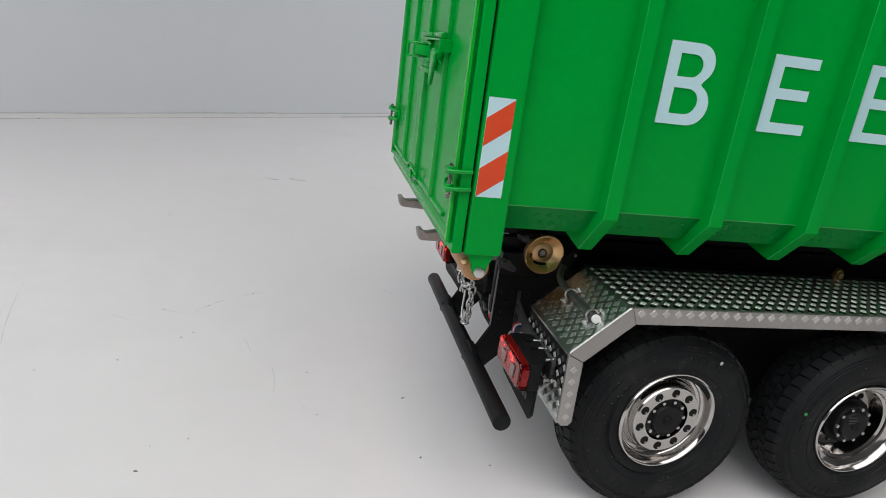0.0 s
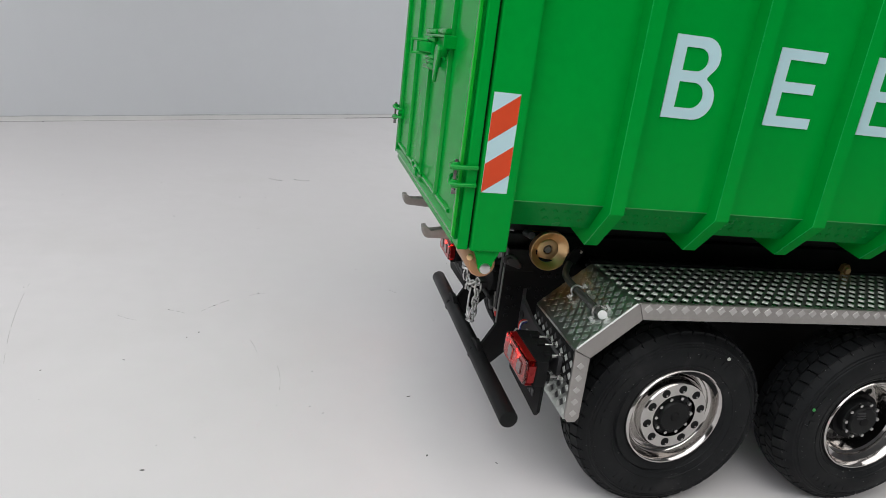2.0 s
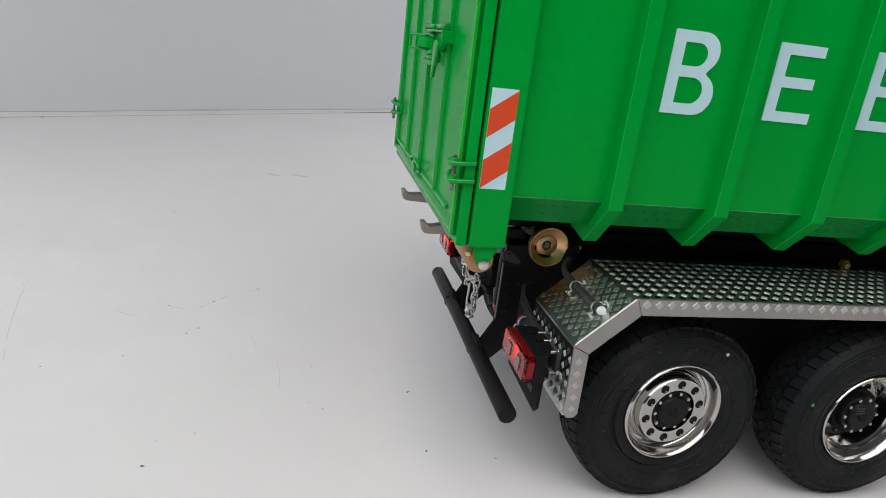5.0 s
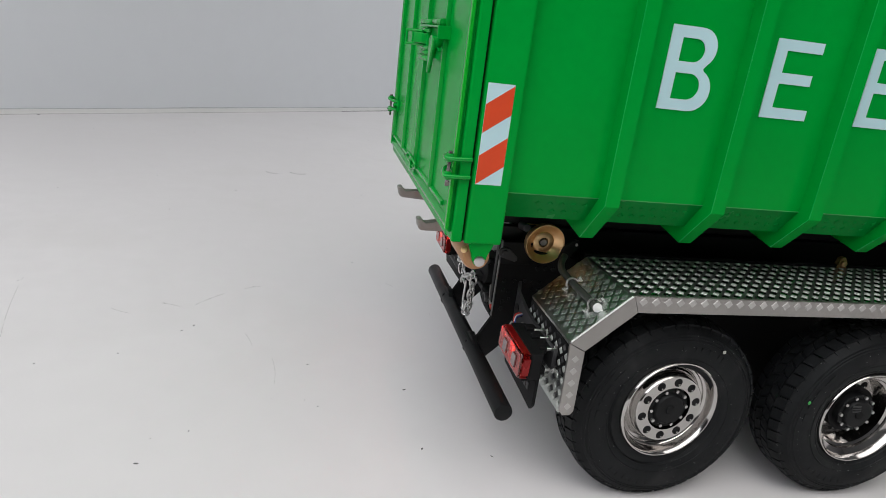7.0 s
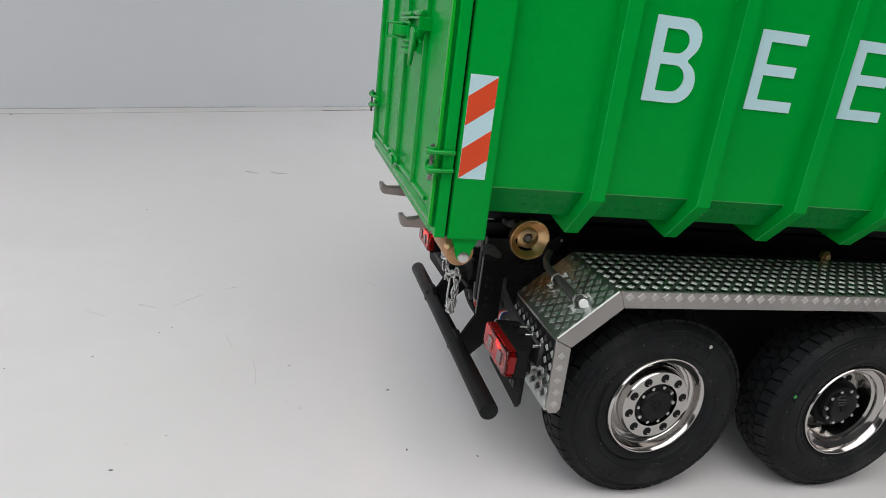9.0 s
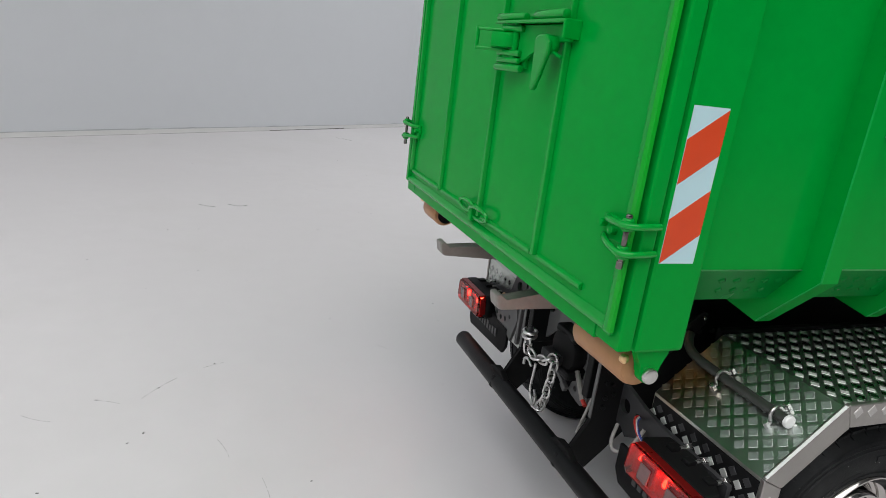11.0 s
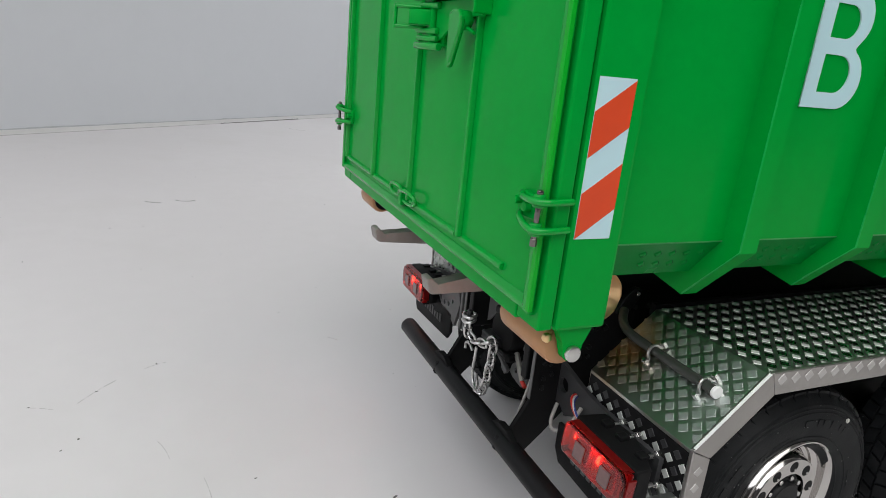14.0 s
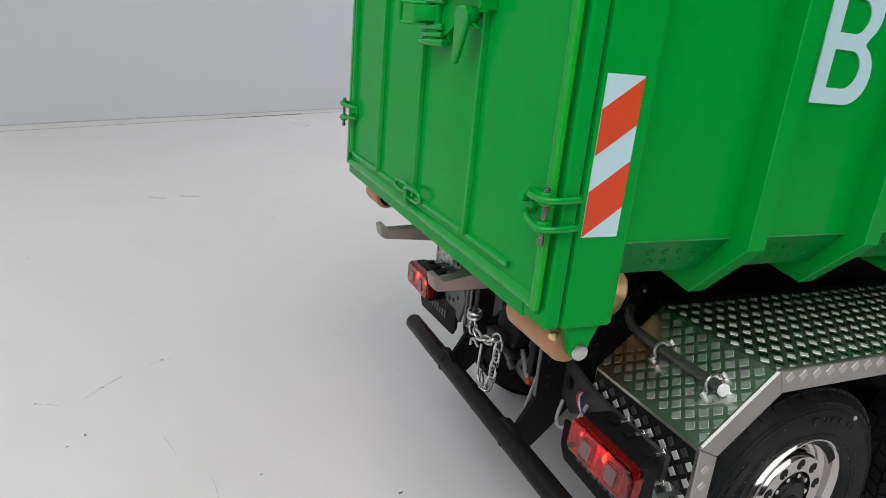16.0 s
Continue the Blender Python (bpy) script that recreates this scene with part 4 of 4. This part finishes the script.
# ---- wheels ----
def wheel(x, yo, z, R, front, rim_lift=0.0, rim_turn=0.0):
    """A wheel; yo is its outer face. front: a deeply dished rim. rim_lift: how far the rim is raised in the tyre to fit
    the camera's view. rim_turn: turn of the rim in the tyre, fitted to that view too.
    """
    w = part("wheel", lathe([(0, yo + 8.0), (10, yo + 8.0), (10, yo + 30), (0, yo + 30)], x, z, 24), BLACK_MATT, truck, "black tyre on a polished rim")
    prof = [(19.3, 3.4), (20.4, 1.6), (23.0, 0.5), (27.5, 0.0), (31.0, 0.4), (33.4, 1.2), (33.7, 1.9), (34.7, 2.55), (35.45, 4.0), (R - 1.2, 5.6), (R - 0.8, 8.5), (R - 0.75, 11.5), (R - 0.8, 15), (R - 1.2, 18.4), (35.2, 19.6), (31, 22.4), (27, 23), (20, 21.0), (19, 18.0)]
    t = part("tyre", lathe([(r, yo + y) for r, y in prof], x, z, 88), RUBBER, w, "black rubber tyre with block tread", smooth=True)
    # tread blocks: wide shoulder lugs with thin slits, narrower staggered blocks between them
    bm = bmesh.new()
    count = 46
    for k in range(count):
        for y0, y1, lift, twist, fill, turn in ((3.4, 7.6, 0.75, 0.012, 0.45, 0.0), (8.3, 11.6, 0.65, -0.022, 0.42, 0.5), (12.2, 15.2, 0.65, 0.022, 0.42, 0.0), (16.0, 20.0, 0.75, -0.012, 0.45, 0.5)):
            a0 = 2 * math.pi * (k + turn) / count
            da = 2 * math.pi / count * fill
            ring = []
            for r, g in ((R - 1.8, 1.0), (R + lift - 0.4, 0.93)):
                for aa, y in ((a0 - da * g - twist, y0), (a0 + da * g - twist, y0), (a0 + da * g + twist, y1), (a0 - da * g + twist, y1)):
                    rr = r - (0.9 if y in (3.4, 20.0) else 0.0)
                    ring.append(bm.verts.new((x + rr * math.cos(aa), yo + y, z + rr * math.sin(aa))))
            bm.faces.new(ring[4:])
            for i in range(4):
                bm.faces.new((ring[i], ring[(i + 1) % 4], ring[4 + (i + 1) % 4], ring[4 + i]))
    part("tread_relief", bm, RUBBER, t, kind="stuff")
    # the lugs run down from the shoulder on to the sidewall
    bm = bmesh.new()
    for k in range(count):
        a0, da = 2 * math.pi * k / count, 2 * math.pi / count * 0.44
        low, top = [], []
        for r, y in ((36.0, 3.9), (34.7, 2.5)):
            for d in (-da, da):
                low.append(bm.verts.new((x + r * math.cos(a0 + d), yo + y + 0.4, z + r * math.sin(a0 + d))))
                top.append(bm.verts.new((x + r * math.cos(a0 + d * 0.94), yo + y - 0.16, z + r * math.sin(a0 + d * 0.94))))
        bm.faces.new([top[i] for i in (0, 1, 3, 2)])
        for i, j in ((0, 1), (1, 3), (3, 2), (2, 0)):
            bm.faces.new((low[i], low[j], top[j], top[i]))
    part("shoulder_relief", bm, RUBBER, t, kind="stuff")
    for r, y in ((32.4, 0.85), (31.4, 0.5), (24.2, 0.35), (21.6, 1.1)):
        bm = lathe([(r - 0.3, yo + y + 0.12), (r - 0.12, yo + y - 0.2), (r + 0.12, yo + y - 0.2), (r + 0.3, yo + y + 0.12)], x, z, 88)
        part("sidewall_ring", bm, RUBBER, t, smooth=True)

    def arc_bar(bm, r0, r1, a0, a1, y):
        n = max(2, int((a1 - a0) / 0.06))
        low, top = [], []
        for k in range(n + 1):
            a = a0 + (a1 - a0) * k / n
            for r in (r0, r1):
                low.append(bm.verts.new((x + r * math.cos(a), yo + y + 0.3, z + r * math.sin(a))))
                top.append(bm.verts.new((x + r * math.cos(a), yo + y - 0.09, z + r * math.sin(a))))
        for k in range(n):
            b = 2 * k
            bm.faces.new((top[b], top[b + 1], top[b + 3], top[b + 2]))
            bm.faces.new((low[b], top[b], top[b + 2], low[b + 2]))
            bm.faces.new((low[b + 1], low[b + 3], top[b + 3], top[b + 1]))
        for b in (0, 2 * n):
            bm.faces.new((low[b], low[b + 1], top[b + 1], top[b]))

    # raised writing too small to read, as bars
    for turn in (0.9, 2.4, 4.0, 5.5):
        for k, (size, gap) in enumerate(((0.11, 0.05), (0.06, 0.04), (0.09, 0.05), (0.09, 0.04), (0.05, 0.06), (0.1, 0.05))):
            bm = bmesh.new()
            a = turn + k * 0.125
            arc_bar(bm, 27.6 if k % 2 else 27.2, 29.6, a, a + size, 0.05)
            part("lettering_bar", bm, RUBBER, t)
        bm = bmesh.new()
        arc_bar(bm, 25.3, 25.9, turn + 0.9, turn + 1.15, 0.2)
        part("lettering_bar", bm, RUBBER, t)
    dust = random.Random(int(x) + 3)
    bm = bmesh.new()
    for k in range(110):
        r, a, e = dust.uniform(20.5, 37.0), dust.uniform(0, 2 * math.pi), dust.uniform(0.06, 0.24)
        y = yo + (0.0 if 22.5 < r < 31.5 else 0.9 if r < 34 else 2.6) - 0.12
        c = Vector((x + r * math.cos(a), y, z + r * math.sin(a)))
        ring = [bm.verts.new(c + Vector((e * math.cos(b) * dust.uniform(0.6, 1.6), 0.1, e * math.sin(b)))) for b in (0.3, 1.7, 3.2, 4.6)]
        top = bm.verts.new(c - Vector((0, 0.12, 0)))
        for i in range(4):
            bm.faces.new((ring[i], ring[(i + 1) % 4], top))
    part("dust", bm, DUST, w, "pale dust specks on the rubber", kind="stuff")
    outer_parts = set(w.children)
    z += rim_lift
    yo -= 0.3 * rim_lift
    deep = 12.5 if front else 2.4
    if front:
        well = [(18.1, 3.4), (17.0, 4.2), (16.2, 4.6), (15.9, 5.6), (15.0, 6.2), (14.6, deep - 1.2), (14.0, deep), (13.4, deep + 0.1), (13.1, deep - 0.4)]
    else:
        well = [(18.3, 2.6), (18.0, 4.2), (17.3, 5.2), (16.8, 5.4), (16.5, 6.0), (15.6, 6.4), (15.2, 5.9), (14.6, 5.5), (14.1, 3.4), (13.8, 2.6), (13.3, 2.0)]
    rim = part("rim", lathe([(r, yo + y) for r, y in [(20.1, 2.6), (19.9, 1.4), (19.5, 0.9), (19.1, 0.9), (18.7, 1.3)] + well + [(8.8, deep - 0.4), (8.8, deep + 3)]], x, z, 96), CHROME, w, "polished steel rim with round holes", smooth=True)
    for k in range(10):
        a = 2 * math.pi * (k + 0.35) / 10
        cx, cz = x + 11.1 * math.cos(a), z + 11.1 * math.sin(a)
        # black discs paint the dark of the holes, small bars a glint in each
        part("hole_shade_disc", lathe([(0, yo + deep - 0.5), (1.55, yo + deep - 0.5), (1.75, yo + deep - 0.35)], cx, cz, 18), BLACK_MATT, rim)
        part("hole_glint", box(cx + 0.1, cx + 0.8, yo + deep - 0.7, yo + deep - 0.5, cz - 1.1, cz - 0.5, bevel=0.12), STEEL, rim, "small bright bar painting a glint in the hole")
    # filler ring added to hide the gap left by the shifted rim
    part("bead", lathe([(19.6, yo + 2.8), (20.4, yo + 2.2), (23.4, yo + 2.0), (23.8, yo + 3.0)], x, z, 64), RUBBER, rim, "black filler ring closing the gap round the raised rim", smooth=True)
    hubp = 1.6 if not front else 4.0
    hub = part("hub", lathe([(0, yo + hubp - 0.4), (5.6, yo + hubp - 0.2), (6.2, yo + hubp + 0.4), (6.3, yo + hubp + 1.2), (8.0, yo + hubp + 1.3), (8.3, yo + hubp + 1.7), (8.3, yo + deep + 1)], x, z, 40), BLACK, w, "black hub cap", smooth=True)
    part("hub_boss", lathe([(0, yo + hubp - 1.0), (1.6, yo + hubp - 0.9), (1.9, yo + hubp - 0.3)], x, z, 20), BLACK_MATT, hub, smooth=True)
    for k in range(10):
        a = 2 * math.pi * (k + 0.1) / 10
        cx, cz = x + 7.3 * math.cos(a), z + 7.3 * math.sin(a)
        part("wheel_nut", cyl((cx, yo + hubp + 1.4, cz), (cx, yo + hubp + 0.3, cz), 0.75, 6, bevel=0.15), STEEL, hub, "small bright nut")
    if front:
        for k in range(3):
            part("hub_mark", box(x - 4.6 + k * 0.35, x - 0.6 + k * 0.35, yo + hubp - 0.6, yo + hubp - 0.2, z + 3.7 - k * 1.2, z + 4.3 - k * 1.2), DARK_GREY, hub, "faint raised bar on the hub")
    c = Vector((x, yo + 0.9, z)) * MM
    turned = Matrix.Translation(c) @ Matrix.Rotation(rim_turn, 4, "Z") @ Matrix.Translation(-c)
    for ob in w.children:
        if ob not in outer_parts:
            ob.data.transform(turned)
    return w


wheel(28.3, -85.0, 37.4, 37.0, False, 3.1, 0.07)
wheel(112.2, -89.0, 37.4, 37.0, True)
wheel(29.0, mirror(-83.8) - 23.0, 37.9, 37.8, False)
wheel(110.0, mirror(-89.0) - 23.0, 37.9, 37.8, False)
for x in (28.3, 112.0):
    axle = part("axle", cyl((x, -60, 38), (x, mirror(-60), 38), 7.0, 24), BLACK, truck, "black axle tube", smooth=True)
    bm = lathe([(0, -36), (9, -35), (15, -29), (18.5, -20), (18.5, -12), (15, -4), (9, 2), (0, 3)], x, 38, 36)
    part("differential", bm, BLACK, axle, "black round axle housing", smooth=True)

# hoses and wires
part("hose", tube([(-27, -36.5, 62), (-28, -35.5, 54), (-27.5, -33, 48), (-26, -30.5, 44)], 0.5, 10, smooth_steps=2), HOSE, truck, "grey loop of hose", smooth=True)
part("hose", tube([(-22, -43.5, 55), (-25.5, -46, 51.0), (-26.5, -49.5, 50.0), (-25, -53.5, 53.0), (-22, -54.5, 60)], 0.55, 10, smooth_steps=2), HOSE, truck, "grey loop of hose", smooth=True)
for k, (mat, dy) in enumerate(((WIRE_RED, 0.0), (WIRE_WHITE, -1.4), (WIRE_BLUE, -2.3))):
    part("wire", tube([(-19.8, -50.0, 61.3), (-23.0, -51.2 + dy * 0.5, 62.6 - k * 0.3), (-25.6, -53.8 + dy * 0.6, 62.8 - k * 0.3), (-26.6, -57.0 + dy * 0.6, 61.0), (-25.6, -60.5 + dy * 0.4, 58.6)], 0.32, 8, smooth_steps=2), mat, truck, ("red wire", "white wire", "blue wire")[k], smooth=True)
for k, mat in enumerate((WIRE_RED, WIRE_WHITE, BRASS)):
    part("wire", tube([(-22, 40, 61.5 + k * 0.7), (-27, 36 - k, 62.5 + k * 0.6), (-24, 30, 62 + k * 0.5)], 0.5, 8, smooth_steps=2), mat, truck, ("red wire", "white wire", "yellow wire")[k], smooth=True)
part("cable_plug", tube([(-27, -26, 63), (-28, -30.5, 60), (-28.6, -33.5, 57.5)], 0.9, 8), STEEL_GREY, truck, smooth=True)
part("cable_plug", cyl((-28.6, -33.4, 57.6), (-28.8, -35.6, 56.8), 0.7, 10), WIRE_RED, truck, "red cable plug", smooth=True)

# stone chips in the tyre treads
for name, c, mat in (("stone_chip", (43.0, -85.6, 65.0), STONE), ("paint_chip", (82.4, -89.4, 46.0), MOSS)):
    bm = bmesh.new()
    bmesh.ops.create_icosphere(bm, subdivisions=1, radius=0.75, matrix=Matrix.Translation(c) @ Matrix.Diagonal((1, 0.5, 1.1, 1)))
    part(name, bm, mat, truck, "tiny chip stuck to the tyre")


# ---- safety chain hanging at the coupling ----
chain = thing("safety_chain", -35, -18, 46, "bright steel link chain hanging from the coupling", "chain")


def link(c, d, flip):
    d = Vector(d).normalized()
    side = d.cross(Vector((1, 0.15, 0.1))).normalized()
    if flip:
        side = d.cross(side).normalized()
    a, b = d * 2.0, side * 1.35
    c = Vector(c)
    pts = [c + a * 0.55 + b, c + a * 1.15 + b * 0.6, c + a * 1.15 - b * 0.6, c + a * 0.55 - b, c - a * 0.55 - b, c - a * 1.15 - b * 0.6, c - a * 1.15 + b * 0.6, c - a * 0.55 + b]
    part("chain_link", tube(pts, 0.46, 8, closed=True, smooth_steps=1), STEEL, chain, smooth=True)


way = [(-36.6, -9.0, 67.0), (-36.2, -9.4, 63.6), (-35.6, -13.6, 62.2), (-35.0, -18.6, 63.6), (-34.8, -23.2, 66.6), (-34.8, -24.6, 65.0), (-34.8, -24.0, 60.6), (-34.8, -23.2, 56.3), (-34.8, -22.4, 51.0), (-34.8, -20.0, 47.0), (-34.8, -16.4, 46.6)]
pts = [Vector(p) for p in way]
run = [0.0]
for a, b in zip(pts, pts[1:]):
    run.append(run[-1] + (b - a).length)
s, flip = 0.0, False
while s < run[-1]:
    i = max(k for k in range(len(run) - 1) if run[k] <= s)
    f = (s - run[i]) / (run[i + 1] - run[i])
    link(pts[i].lerp(pts[i + 1], f), pts[i + 1] - pts[i], flip)
    s, flip = s + 3.1, not flip
part("snap_hook", tube([(-35.0, -6.6, 56.2), (-35.2, -6.8, 58.6), (-35.0, -9.2, 59.4), (-34.8, -11.4, 57.6)], 0.5, 8, smooth_steps=2), STEEL, chain, "bright wire hook", smooth=True)
part("snap_hook", tube([(-34.8, -13.8, 60.0), (-34.8, -13.4, 55.0), (-34.8, -12.8, 50.4), (-34.8, -14.2, 47.0), (-34.8, -17.0, 46.4), (-34.8, -17.4, 48.6), (-34.8, -15.6, 51.4)], 0.5, 8, smooth_steps=2), STEEL, chain, "bright wire hook", smooth=True)
for dz, lean in ((0.0, 0.5), (1.5, 0.25)):
    part("shackle", tube([(-36.4 + 2.0 * math.sin(a), -9.6 + 2.5 * math.cos(a), 68.2 + dz + lean * math.sin(a)) for a in (math.pi * k / 6 for k in range(12))], 0.55, 8, closed=True, smooth_steps=1), STEEL, chain, "bright shackle ring", smooth=True)
part("shackle_pin", cyl((-36.4, -9.6, 64.8), (-36.4, -9.6, 71.5), 0.9, 14, bevel=0.3), DARK_GREY, chain, "dark eye bolt of the chain", smooth=True)

# ---- dirt on the floor ----
rng = random.Random(7)
bm = bmesh.new()
SPOTS = [(-161, -54, 1.3), (-55.5, -6, 1.3), (-54, -50, 1.1), (-188, 27, 0.9), (-220, 17, 0.8), (-146, -35, 0.7), (-211, 264, 1.2), (-133, 111, 1.0), (-156, 91, 1.0), (-179, 84, 0.9), (-159, 57, 1.1), (-164, 51, 0.9), (-100, 17, 0.8), (-26, -56, 0.9), (11, 403, 1.2), (-167, 335, 1.2), (-445, 650, 3.0), (-457, 658, 2.0)]
for k in range(70):
    SPOTS.append((rng.uniform(-420, 60), rng.uniform(-60, 700), rng.uniform(0.25, 0.7)))
for x, y, r in SPOTS:
    r *= 0.72
    a = rng.uniform(0, 3.14)
    ov = [(x + r * math.cos(a) * c * rng.uniform(0.8, 1.3) - r * 0.6 * math.sin(a) * s2, y + r * math.sin(a) * c + r * 0.6 * math.cos(a) * s2) for c, s2 in ((1, 0), (0.5, 0.8), (-0.4, 0.9), (-1, 0.1), (-0.5, -0.8), (0.5, -0.7))]
    low = [bm.verts.new((u, v, 0.02)) for u, v in ov]
    top = bm.verts.new((x, y, 0.02 + r * 0.35))
    for i in range(6):
        bm.faces.new((low[i], low[(i + 1) % 6], top))
tagged(part("floor_specks", bm, DIRT, kind="stuff"), "scattered dark specks of dirt on the floor", "dirt")
SCUFFS = [((-145, 418), (-132, 412), -1.5), ((-120, 422), (-104, 420), -4), ((-162, 83), (-149, 99), 0.6), ((-138, 107), (-129, 111.5), 0.5), ((-204, 76), (-193, 70), -0.6), ((-237, 23), (-261, 115), 2.0), ((-117, 22), (-115, 0), 0.8), ((-132, 48), (-128, 36), 0.5), ((67, 919), (90, 898), 1.0), ((-50, 122), (-46, 118), 0.3), ((-180, 84), (-170, 80), 0.4)]
for (x0, y0), (x1, y1), bow in SCUFFS:
    run = math.hypot(x1 - x0, y1 - y0)
    n = Vector((-(y1 - y0) / run, (x1 - x0) / run, 0))
    bm = bmesh.new()
    f = 0.0
    while f < 1:
        g = min(1.0, f + rng.uniform(0.1, 0.35))
        pts = [Vector((x0 + (x1 - x0) * t, y0 + (y1 - y0) * t, 0.03)) + n * (4 * bow * t * (1 - t)) for t in (f, (f + g) / 2, g)]
        tube(pts, rng.uniform(0.08, 0.17) * (2.6 if y0 > 300 else 1.0), 5, bm=bm)
        f = g + rng.uniform(0.02, 0.15)
    tagged(part("floor_scuff", bm, SCUFF_DARK if y0 > 300 else FIBRE), "thin broken grey scuff line on the floor", "scuff", "scuffs on the floor")
